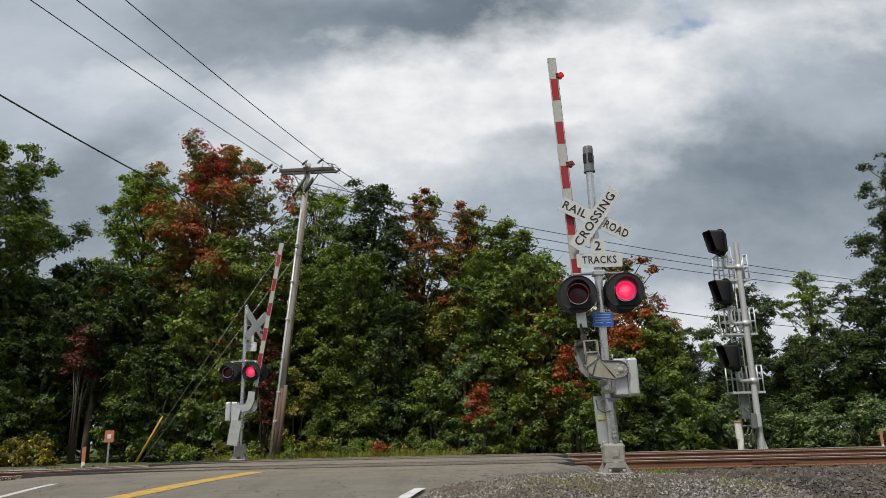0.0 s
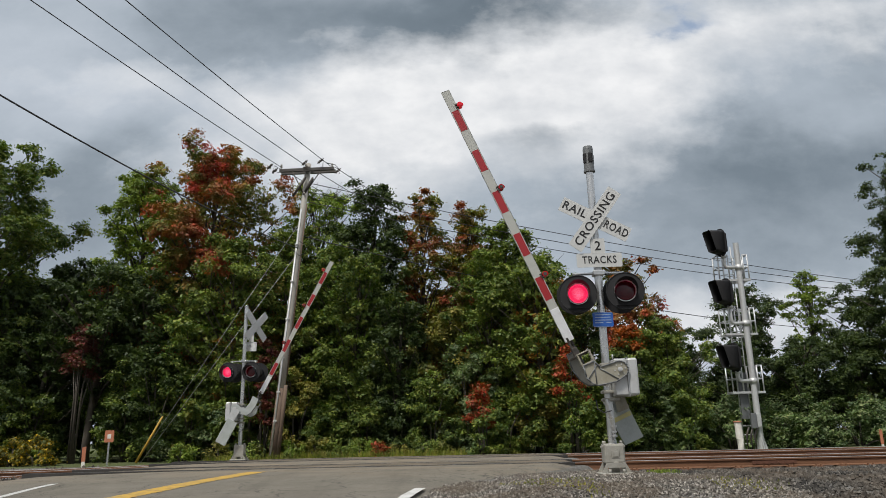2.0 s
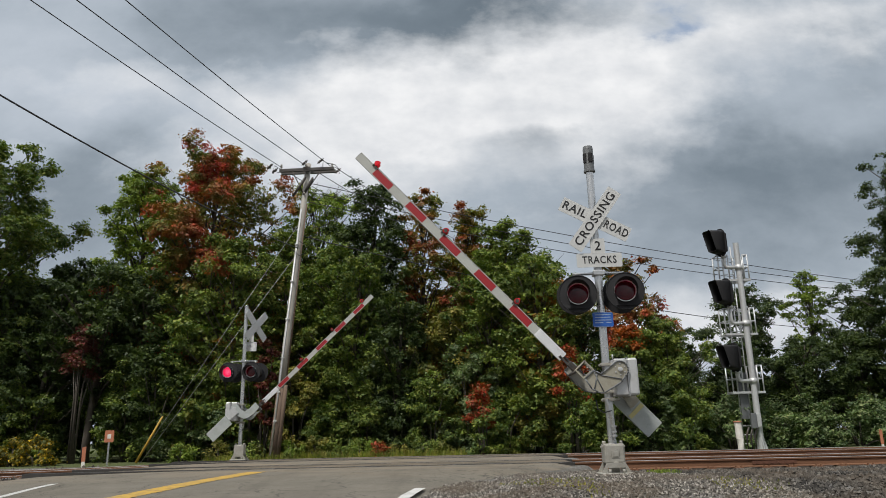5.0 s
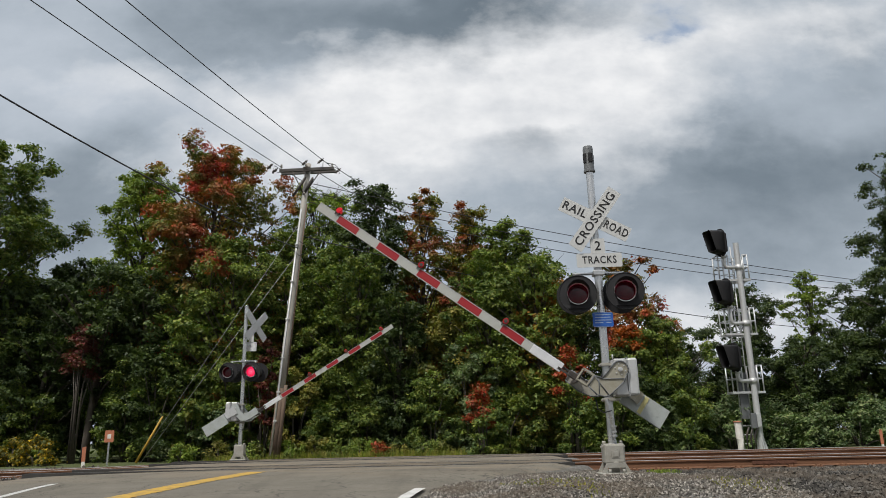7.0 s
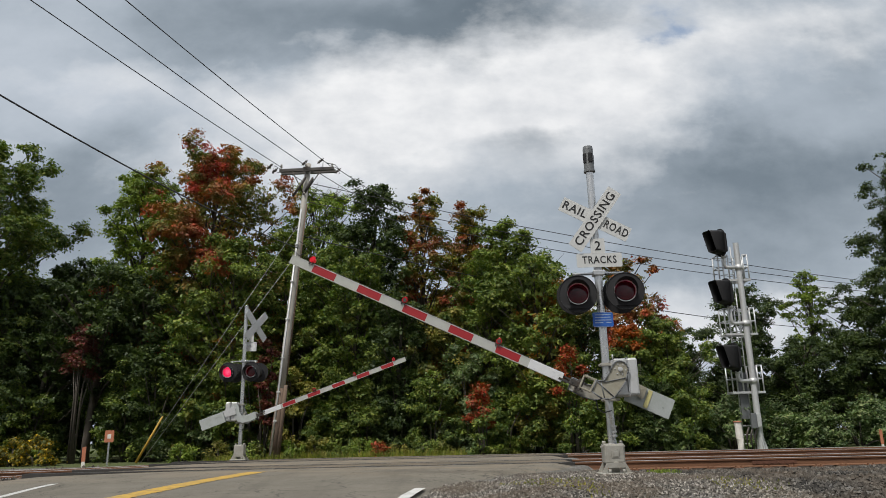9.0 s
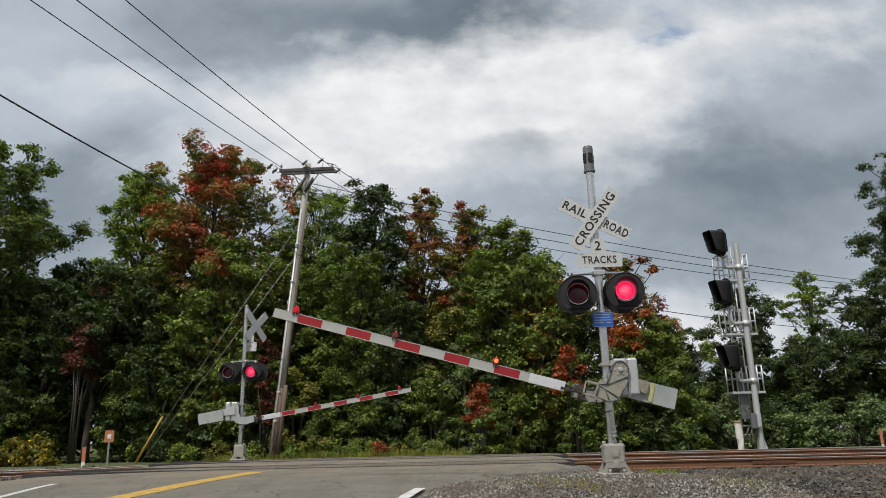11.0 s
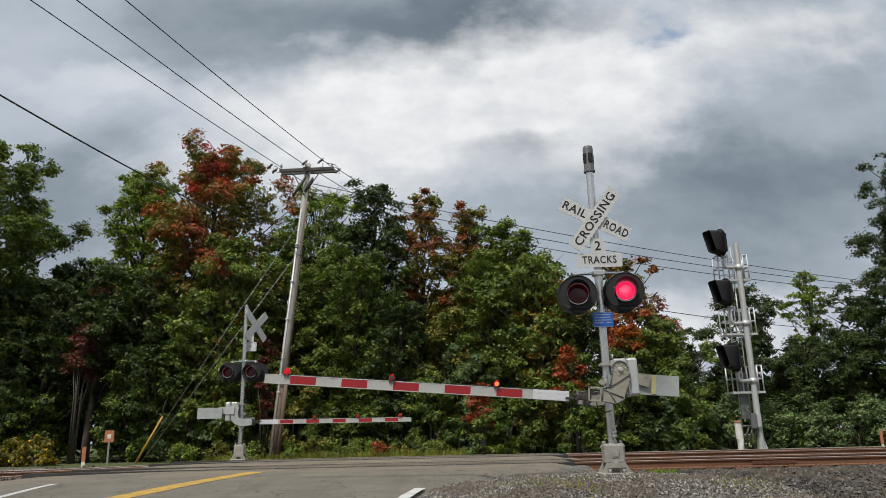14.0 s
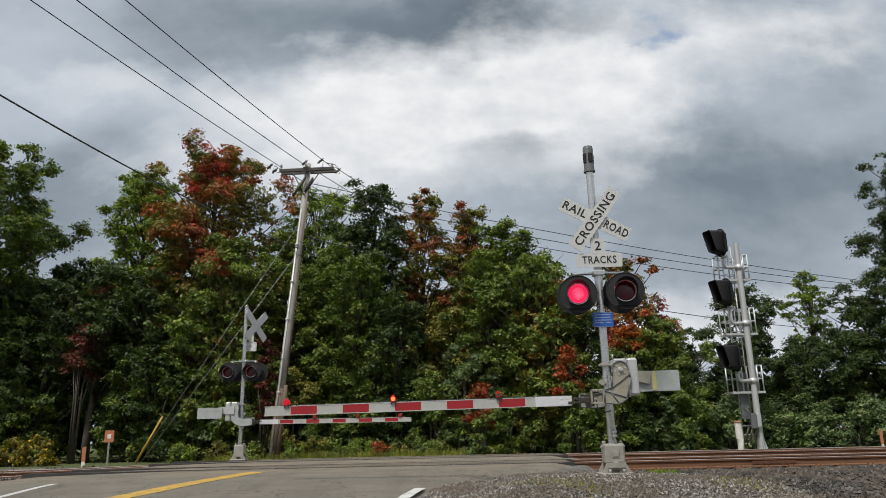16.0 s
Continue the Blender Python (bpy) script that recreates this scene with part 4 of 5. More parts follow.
def utility_pole():
    base, top = Vector((-6.1, 25.7, -0.2)), Vector((-5.12, 25.7, 10.85))
    t = thing("utility_pole", pose(*base), "leaning weathered grey wooden utility pole with a double crossarm", "utility pole")
    d = top - base
    at = lambda z: d * ((z + 0.2) / d.z)
    bm = bmesh.new()
    pipe(bm, [at(z) for z in (2.35, 4, 6, 8, 10.85)], [0.145, 0.135, 0.125, 0.115, 0.105], 16)
    part("pole_shaft", bm, POLE_WOOD, t, "weathered grey wooden shaft")
    bm = bmesh.new()
    pipe(bm, [at(-0.2), at(1), at(2.35)], [0.158, 0.150, 0.146], 16)
    part("pole_butt", bm, POLE_BASE, t, "brown lower shaft")
    bm = bmesh.new()
    pipe(bm, [at(0) + Vector((-0.05, -0.16, 0)), at(2.3) + Vector((-0.05, -0.145, 0)), at(9.0) + Vector((-0.04, -0.115, 0))], 0.032, 8)
    for z in (1.2, 2.2, 3.4, 4.8, 6.2, 7.6):
        box(bm, (-0.11, -0.19, -0.02), (0.02, -0.12, 0.02), 0.004, m=Matrix.Translation(at(z)))
    part("riser_pipe", bm, ALU, t, "pale riser pipe strapped to the pole")
    bm = bmesh.new()
    pipe(bm, [at(-0.2) + Vector((0.18, -0.03, 0)), at(1.4) + Vector((0.17, -0.03, 0)), at(2.45) + Vector((0.16, -0.03, 0))], [0.080, 0.076, 0.072], 12)
    part("stub_post", bm, POLE_BASE, t, "brown timber stub bolted beside the pole")
    bm = bmesh.new()
    pipe(bm, [at(2.8) + Vector((0.165, -0.03, 0)), at(6) + Vector((0.14, -0.03, 0)), at(9.2) + Vector((0.12, -0.03, 0))], 0.028, 8)
    part("ground_wire_moulding", bm, POLE_BASE, t)
    for dy, dz in ((-0.17, 0.0), (0.17, 0.02)):
        bm = bmesh.new()
        c = at(10.55)
        box(bm, (-1.05, -0.05, -0.06), (1.05, 0.05, 0.06), 0.006, m=pose(c.x, c.y + dy, c.z + dz, 0, -1.5, 0))
        part("crossarm", bm, ARM_WOOD, t, "dark timber crossarm")
    for s in (-1, 1):
        bm = bmesh.new()
        rod(bm, at(9.55) + Vector((0, -0.14, 0)), at(10.5) + Vector((s * 0.55, -0.2, 0)), 0.02, seg=6)
        part("arm_brace", bm, DARK_IRON, t)
    for x in (-1.0, -0.05, 0.95):
        bm = bmesh.new()
        c = at(10.62)
        rod(bm, c + Vector((x, -0.12, 0)), c + Vector((x, -0.12, 0.10)), 0.015, seg=6)
        for k in range(3):
            rod(bm, c + Vector((x, -0.12, 0.07 + 0.04 * k)), c + Vector((x, -0.12, 0.10 + 0.04 * k)), 0.045, 0.03, 10)
        part("insulator", bm, GREY_PAINT, t, "grey porcelain insulator", True)
    for x0, z0, x1, z1 in ((-0.02, 10.20, -0.40, 9.47), (0.27, 10.18, 0.04, 9.64)):
        bm = bmesh.new()
        c0, c1 = at(z0) + Vector((x0, -0.2, 0)), at(z1) + Vector((x1, -0.2, 0))
        rod(bm, c0, c1, 0.052, 0.045, 10)
        rod(bm, c0.lerp(c1, -0.06), c0, 0.03, seg=8)
        part("fused_cutout", bm, DARK_IRON, t, "dark cylinder cutout")
    for x, z in ((-1.25, 10.42), (-0.15, 10.72), (1.15, 10.36), (-1.45, 10.6), (0.45, 10.78)):
        bm = bmesh.new()   # a short string of discs
        for k in range(3):
            rod(bm, at(z) + Vector((x + 0.07 * k, -0.30 - 0.06 * k, 0.03 * k)), at(z) + Vector((x + 0.07 * k + 0.02, -0.32 - 0.06 * k, 0.03 * k + 0.01)), 0.055, 0.04, 10)
        rod(bm, at(z) + Vector((x - 0.05, -0.26, -0.02)), at(z) + Vector((x + 0.22, -0.48, 0.1)), 0.012, seg=6)
        part("strain_insulator", bm, DARK_IRON, t, "dark disc strain insulator", True)
    bm = bmesh.new()
    for dz in (-0.12, 0.12):
        rod(bm, at(10.55 + dz) + Vector((0, -0.22, 0)), at(10.55 + dz) + Vector((0, 0.22, 0)), 0.018, seg=6)
    box(bm, (-0.14, -0.24, -0.10), (0.14, -0.215, 0.10), 0.004, m=Matrix.Translation(at(10.55)))
    part("crossarm_bolts", bm, DARK_IRON, t)
    for z0, y0, pts in ((10.5, -0.15, ((0.6, 0.15), (0.62, 0.4), (0.75, 0.32), (1.1, 0.22), (1.28, 0.0), (1.24, -0.15))),
                        (10.5, -0.15, ((-1.0, 0.1), (-1.25, 0.25), (-1.3, 0.05), (-1.05, -0.05))),
                        (7.3, -0.2, ((-0.15, 0.1), (0.1, -0.15), (0.32, -0.05), (0.3, 0.25), (0.1, 0.4)))):
        bm = bmesh.new()
        pipe(bm, [at(z0) + Vector((x, y0, z)) for x, z in pts], 0.013, 6)
        part("jumper_wire", bm, WIRE, t)
    # wires to the road side and on over the trees
    for a, b, sag, r in (((-6.12, 25.6, 10.68), (-16.4, -15, 11.0), 0.67, 0.013), ((-5.15, 25.6, 10.70), (-15.1, -15, 11.0), 0.75, 0.013), ((-4.25, 25.6, 10.70), (-13.9, -15, 11.0), 0.67, 0.013), ((-5.4, 25.55, 7.45), (-11.6, -4, 8.35), 0.9, 0.018),
                         ((-5.05, 25.8, 10.09), (48, 42, 7.0), 1.3, 0.014), ((-5.07, 25.8, 9.74), (48, 42, 7.8), 1.7, 0.014), ((-5.10, 25.8, 9.33), (48, 42, 7.6), 1.7, 0.014), ((-5.35, 25.8, 8.0), (37, 48, 6.7), 1.4, 0.018),
                         ((-4.1, 25.7, 10.7), (12, 66, 15.6), 1.4, 0.014), ((-5.1, 25.75, 10.75), (11, 66, 15.6), 1.4, 0.014), ((-6.1, 25.75, 10.65), (10, 66, 15.6), 1.4, 0.014)):
        w = thing("overhead_wire", pose(0, 0, 0), "dark overhead wire strung from the pole", "wire", "overhead wires")
        bm = bmesh.new()
        pipe(bm, sagging(a, b, sag, 30), r, 6)
        part("wire_strand", bm, WIRE, w)
    for top_z, foot in ((8.6, (-10.8, 25.6, -0.1)), (7.3, (-10.6, 25.5, -0.1))):
        w = thing("guy_wire", pose(0, 0, 0), "taut steel guy wire anchored beside the track", "guy wire", "guy wires")
        a = base + at(top_z)
        bm = bmesh.new()
        rod(bm, a, foot, 0.011, seg=6)
        part("strand", bm, GUY_STEEL, w)
        bm = bmesh.new()
        m = Vector(a).lerp(Vector(foot), 0.26)
        rod(bm, m, m + (Vector(foot) - m).normalized() * 0.10, 0.022, seg=8)
        part("strain_insulator", bm, SIGN_WHITE, w)
        if top_z > 8:
            bm = bmesh.new()
            rod(bm, Vector(foot), Vector(foot) + Vector((0.45, 0, 0.86)).normalized() * 1.75, 0.045, 0.03, seg=10)
            part("guard", bm, YELLOW_GUARD, w, "yellow plastic guard")


# ---------------------------------------------------------------- railway signal with three heads
def railway_signal():
    t = thing("railway_signal", pose(11.49, 27.0, -0.35), "galvanised railway signal mast with three hooded black heads", "railway signal")
    bm = bmesh.new()
    rod(bm, (0, 0, 0), (0, 0, 8.0), 0.118, 0.108, 20)
    part("signal_mast", bm, ALU, t, "galvanised tube mast", True)
    bm = bmesh.new()
    box(bm, (-0.3, -0.3, 0), (0.3, 0.3, 0.05), 0.005)
    for a in range(4):
        slab(bm, [(0.11, 0.05), (0.27, 0.05), (0.12, 0.62)], -0.01, 0.01)
        bmesh.ops.rotate(bm, verts=bm.verts, cent=(0, 0, 0), matrix=Matrix.Rotation(radians(90), 3, "Z"))
    part("base_flange", bm, ALU, t)
    # ladder
    bm = bmesh.new()
    for dx in (-0.50, -0.12):
        rod(bm, (dx, 0.28, 0.2), (dx, 0.28, 7.9), 0.024, seg=6)
    lad = part("ladder", bm, ALU, t)
    bm = bmesh.new()
    rod(bm, (-0.50, 0.28, 0), (-0.12, 0.28, 0), 0.016, seg=6)
    rung = part("rung", bm, ALU, lad, at=pose(0, 0, 0.4))
    for k in range(1, 24):
        same_part(rung, lad, pose(0, 0, 0.4 + 0.32 * k))
    bm = bmesh.new()
    box(bm, (-0.47, 0.25, 1.3), (-0.15, 0.262, 3.0))
    part("ladder_guard", bm, BELL_PAINT_RIB_SHADE, lad)
    for z, z_arm, zp in ((8.00, 7.02, 6.53), (6.02, 4.83, 4.42), (3.54, 2.67, 2.24)):
        # bracket arm that turns up to the head, and a collar on the mast
        bm = bmesh.new()
        pipe(bm, [(0, -0.05, z_arm), (-0.46, -0.07, z_arm), (-0.53, -0.07, z_arm + 0.03), (-0.56, -0.08, z_arm + 0.10), (-0.56, -0.09, z - 0.40)], 0.065, 12)
        rod(bm, (0, 0, z_arm - 0.10), (0, 0, z_arm + 0.10), 0.145, seg=16)
        rod(bm, (-0.56, -0.09, z - 0.60), (-0.56, -0.09, z - 0.50), 0.095, seg=12)
        part("head_bracket", bm, ALU, t)
        # grated platform: a rim with bars
        bm = bmesh.new()
        for y in (0.05, 0.62):
            box(bm, (-0.78, y - 0.015, zp - 0.03), (0.44, y + 0.015, zp + 0.05), 0.004)
        for k in range(17):
            x = -0.77 + 0.075 * k
            box(bm, (x - 0.010, 0.05, zp + 0.005), (x + 0.010, 0.62, zp + 0.04))
        plat = part("platform", bm, ALU, t, "grated service platform")
        for pts in ([(-0.36, 0.07), (-0.75, 0.07), (-0.75, 0.60), (-0.36, 0.60)], [(0.05, 0.60), (0.40, 0.60), (0.40, 0.07), (0.22, 0.07)]):
            bm = bmesh.new()
            for x, y in pts:
                rod(bm, (x, y, zp), (x, y, zp + 1.02), 0.028, seg=6)
            for zz in (0.52, 1.01):
                pipe(bm, [(x, y, zp + zz) for x, y in pts], 0.024, 6)
            part("guard_rail", bm, ALU, plat)
        # head: round-ended back plate turned along the line, with a deep hood cut back at its foot
        bm = bmesh.new()
        slab(bm, rounded(0.62, 1.12, 0.30, 8), 0, 0.04)
        head = part("signal_head", bm, BLACK_PAINT, t, "black signal head", at=pose(-0.65, -0.10, z, 0, 0, -72))
        bm = bmesh.new()
        rows = []
        for y, k in ((0.0, 1.0), (-0.60, 0.88)):
            ring = []
            for x, zz in rounded(0.54, 0.92, 0.10, 4):
                cut = 1.0 - 0.36 * (0.46 - zz) / 0.92
                ring.append(bm.verts.new((x * k, y * cut, zz * k + (0.03 if y else 0.0))))
            rows.append(ring)
        n = len(rows[0])
        for i in range(n):
            bm.faces.new((rows[0][i], rows[0][(i + 1) % n], rows[1][(i + 1) % n], rows[1][i]))
        hood = part("hood", bm, BLACK_PAINT, head, "deep black hood", True)
        hood.modifiers.new("thick", "SOLIDIFY").thickness = 0.012
        bm = bmesh.new()
        slab(bm, [(0.0, -0.12), (-0.46, -0.06), (-0.46, -0.04), (0.0, -0.09)], 0.0, 0.02)
        bmesh.ops.rotate(bm, verts=bm.verts, cent=(0, 0, 0), matrix=Matrix.Rotation(radians(90), 3, "Z"))
        bmesh.ops.translate(bm, verts=bm.verts, vec=(-0.262, 0, 0))
        part("hood_seam", bm, DARK_IRON, head)
        bm = bmesh.new()
        box(bm, (-0.2, 0.04, -0.38), (0.2, 0.20, 0.38), 0.04)
        part("lamp_case", bm, BLACK_PAINT, head)
        for zz in (0.26, 0.0, -0.26):
            bm = bmesh.new()
            rod(bm, (0, -0.03, zz), (0, 0.0, zz), 0.10, 0.105, 16)
            part("lens", bm, (DARK_LENS,), head, "dark unlit lens", True)
    bm = bmesh.new()
    box(bm, (-0.36, -0.28, 0.95), (-0.16, -0.14, 1.50), 0.015)
    part("case", bm, BELL_PAINT_RIB_SHADE, t, "dark grey equipment case")
    bm = bmesh.new()
    box(bm, (-0.14, -0.24, 1.00), (0.02, -0.11, 1.48), 0.012)
    part("case", bm, ALU, t, "small silver equipment case")
    bm = bmesh.new()
    for x in (-0.55, -0.40, -0.25):
        pipe(bm, [(x, -0.15, 0.0), (x, -0.15, 0.7), (x + 0.1, -0.18, 1.0)], 0.035, 8)
    part("conduit", bm, DARK_IRON, t)


def small_markers():
    t = thing("marker_post", pose(9.15, 23.0, -0.2), "white plastic marker post with a rusty orange cap", "marker post")
    bm = bmesh.new()
    pipe(bm, [(0, 0, 0), (0, 0, 0.5), (-0.02, 0, 1.0)], [0.115, 0.11, 0.105], 16)
    part("post_tube", bm, WHITE_POST, t, smooth=True)
    bm = bmesh.new()
    rod(bm, (-0.02, 0, 1.0), (-0.02, 0, 1.045), 0.125, 0.12, 16)
    part("post_cap", bm, ORANGE_SIGN, t, "orange cap")
    t = thing("sign_plate_post", pose(-11.06, 24.0, -0.3), "orange square marker plate on a thin steel stake", "marker sign")
    bm = bmesh.new()
    box(bm, (-0.03, -0.012, 0), (0.03, 0.012, 0.95), 0.003)
    part("stake", bm, STEEL, t)
    bm = bmesh.new()
    slab(bm, rounded(0.30, 0.38, 0.03), -0.02, -0.012)
    pl = part("plate", bm, ORANGE_SIGN, t, "faded orange plate", at=pose(0, 0, 1.10))
    bm = bmesh.new()
    box(bm, (-0.06, -0.024, -0.07), (0.06, -0.0205, 0.07))
    part("printed_bars", bm, WHITE_POST, pl)
    for x, y, h, w in ((-11.35, 23.0, 0.66, 0.055), (13.68, 23.2, 0.66, 0.04)):
        t = thing("marker_stake", pose(x, y, -0.25), "flat orange and white marker stake beside the track", "marker stake", "orange marker stakes")
        bm = bmesh.new()
        box(bm, (-w, -0.012, 0), (w, 0.012, h), 0.006)
        part("stake", bm, WHITE_POST, t)
        bm = bmesh.new()
        box(bm, (-w - 0.005, -0.016, h * 0.45), (w + 0.005, 0.016, h + 0.08), 0.006)
        part("orange_sleeve", bm, ORANGE_SIGN, t, "faded orange sleeve")


# ---------------------------------------------------------------- trees and shrubs
def leaf_material(name, colours, patch=None, patch_scale=0.35, patch_at=(0.5, 0.62)):
    """Leaves vary one by one, with larger patches of another hue."""
    m, nt, b = material(name)
    geo = nt.nodes.new("ShaderNodeNewGeometry")
    n = len(colours)
    c = ramped(nt, geo.outputs["Random Per Island"], *[((k + 0.5) / n, col) for k, col in enumerate(colours)])
    if patch:
        wide = noisy(nt, patch_scale, 3, 0.6)
        c = mixed(nt, ramped(nt, wide, (patch_at[0], 0.0), (patch_at[1], 1.0)), c, mixed(nt, geo.outputs["Random Per Island"], patch, tuple(x * 0.5 for x in patch)))
    # noise patches about a bough in size: some darker and cooler, others lighter and warmer
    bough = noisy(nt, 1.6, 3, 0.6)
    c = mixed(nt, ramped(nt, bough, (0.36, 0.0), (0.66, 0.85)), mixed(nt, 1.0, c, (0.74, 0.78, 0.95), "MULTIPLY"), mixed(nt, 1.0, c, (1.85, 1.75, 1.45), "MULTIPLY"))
    nt.links.new(c, b.inputs["Base Color"])
    b.inputs["Roughness"].default_value = 0.5
    b.inputs["Specular IOR Level"].default_value = 0.22
    tr = nt.nodes.new("ShaderNodeBsdfTranslucent")
    nt.links.new(mixed(nt, 1.0, c, (1.3, 1.5, 0.6), "MULTIPLY"), tr.inputs[0])
    mx = nt.nodes.new("ShaderNodeMixShader")
    mx.inputs[0].default_value = 0.22
    nt.links.new(b.outputs[0], mx.inputs[1]), nt.links.new(tr.outputs[0], mx.inputs[2])
    nt.links.new(mx.outputs[0], nt.nodes["Material Output"].inputs[0])
    return m


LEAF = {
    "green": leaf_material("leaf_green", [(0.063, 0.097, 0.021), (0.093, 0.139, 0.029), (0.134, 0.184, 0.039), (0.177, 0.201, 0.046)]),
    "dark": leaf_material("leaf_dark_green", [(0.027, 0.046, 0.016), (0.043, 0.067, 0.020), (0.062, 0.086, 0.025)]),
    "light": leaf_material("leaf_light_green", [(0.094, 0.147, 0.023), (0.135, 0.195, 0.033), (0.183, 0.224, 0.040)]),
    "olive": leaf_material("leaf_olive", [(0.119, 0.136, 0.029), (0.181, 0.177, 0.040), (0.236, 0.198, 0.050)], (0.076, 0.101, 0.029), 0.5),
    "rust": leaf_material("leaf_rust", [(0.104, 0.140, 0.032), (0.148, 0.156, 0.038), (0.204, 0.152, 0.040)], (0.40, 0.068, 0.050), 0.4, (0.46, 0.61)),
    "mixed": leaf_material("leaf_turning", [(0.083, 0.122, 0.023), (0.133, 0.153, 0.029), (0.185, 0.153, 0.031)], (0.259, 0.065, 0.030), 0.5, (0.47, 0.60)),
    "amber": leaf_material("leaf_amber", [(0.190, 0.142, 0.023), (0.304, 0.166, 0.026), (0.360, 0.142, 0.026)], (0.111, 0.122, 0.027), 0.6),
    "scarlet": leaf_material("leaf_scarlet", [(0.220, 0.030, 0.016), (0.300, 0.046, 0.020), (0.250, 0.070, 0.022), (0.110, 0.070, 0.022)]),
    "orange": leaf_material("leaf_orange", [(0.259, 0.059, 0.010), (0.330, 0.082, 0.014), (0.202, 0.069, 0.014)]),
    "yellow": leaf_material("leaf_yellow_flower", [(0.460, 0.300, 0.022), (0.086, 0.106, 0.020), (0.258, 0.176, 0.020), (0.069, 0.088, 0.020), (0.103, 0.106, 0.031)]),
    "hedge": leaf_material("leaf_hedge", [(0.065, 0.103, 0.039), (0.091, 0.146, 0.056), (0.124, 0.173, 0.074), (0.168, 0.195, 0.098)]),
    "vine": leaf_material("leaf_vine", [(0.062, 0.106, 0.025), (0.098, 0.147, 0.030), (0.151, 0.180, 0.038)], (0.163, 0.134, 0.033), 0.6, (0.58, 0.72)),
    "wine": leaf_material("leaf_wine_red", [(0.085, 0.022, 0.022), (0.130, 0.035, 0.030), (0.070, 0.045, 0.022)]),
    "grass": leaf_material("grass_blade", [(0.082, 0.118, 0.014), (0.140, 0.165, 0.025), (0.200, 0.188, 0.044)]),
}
BARK = surface("bark", (0.085, 0.072, 0.058), (0.045, 0.038, 0.030), 0.7, 0.9, 0, 25, 3, 0.8, 0.03, (1, 1, 0.15))


def leaves(name, at, out, size, mat, parent, rng):
    """One mesh of many pointed leaves at the points, turned roughly along the given directions."""
    n = len(at)
    nrm = out * 0.85 + rng.normal(0, 0.42, (n, 3)) + np.array([0, 0, 0.55])
    nrm /= np.linalg.norm(nrm, axis=1, keepdims=True)
    ref = rng.normal(0, 1, (n, 3)) + np.array([0, 0, -0.6])
    ax = ref - nrm * np.sum(ref * nrm, axis=1, keepdims=True)
    ax /= np.linalg.norm(ax, axis=1, keepdims=True) + 1e-9
    sd = np.cross(nrm, ax)
    s = (size * rng.uniform(0.55, 1.3, n))[:, None]
    aspect = rng.uniform(0.55, 0.95, n)[:, None]
    v = np.empty((n, 3, 3))                             # a broad base and a drooping tip
    v[:, 0] = at - ax * s * 0.40 + sd * s * aspect * 0.5
    v[:, 1] = at - ax * s * 0.40 - sd * s * aspect * 0.5
    v[:, 2] = at + ax * s * 0.60 - nrm * s * 0.10
    me = bpy.data.meshes.new(name)
    me.vertices.add(n * 3), me.loops.add(n * 3), me.polygons.add(n)
    me.vertices.foreach_set("co", v.reshape(-1))
    me.loops.foreach_set("vertex_index", np.arange(n * 3, dtype=np.int32))
    me.polygons.foreach_set("loop_start", np.arange(0, n * 3, 3, dtype=np.int32))
    me.update(calc_edges=True)
    me.materials.append(mat)
    ob = new(name, me)
    ob.parent = parent
    return ob


def crown_points(rng, lobes, cover, per, spread, size):
    """Leaves in sprigs on the domed tops of the lobes (centre, radii): each lobe is a few smaller domes, bare below."""
    pos, out = [], []
    for c, r in lobes:
        for _ in range(6):
            q = rng.normal(0, 1, 3)
            q *= np.array([0.72, 0.72, 0.66]) * rng.uniform(0.55, 1.0) / (np.linalg.norm(q) + 1e-6)
            sub, rr = c + q * r, r * rng.uniform(0.30, 0.56) * np.array([1.0, 1.0, 0.80])
            k = max(4, int(cover * rr[0] * rr[2] * 9.4 / (per * 0.36 * size * size)))
            d = rng.normal(0, 1, (k, 3))
            d /= np.linalg.norm(d, axis=1, keepdims=True)
            d[:, 2] = np.where(d[:, 2] < -0.35, -d[:, 2], d[:, 2])
            rad = rng.uniform(0.72, 1.10, (k, 1))
            rad[rng.random(k) < 0.08] = 1.38               # sprigs that stand out
            p = np.repeat(sub + d * rr * rad, per, axis=0) + rng.normal(0, 1, (k * per, 3)) * spread * np.array([1.0, 1.0, 0.6])
            pos.append(p)
            out.append(np.repeat(d, per, axis=0))
    return np.concatenate(pos), np.concatenate(out)


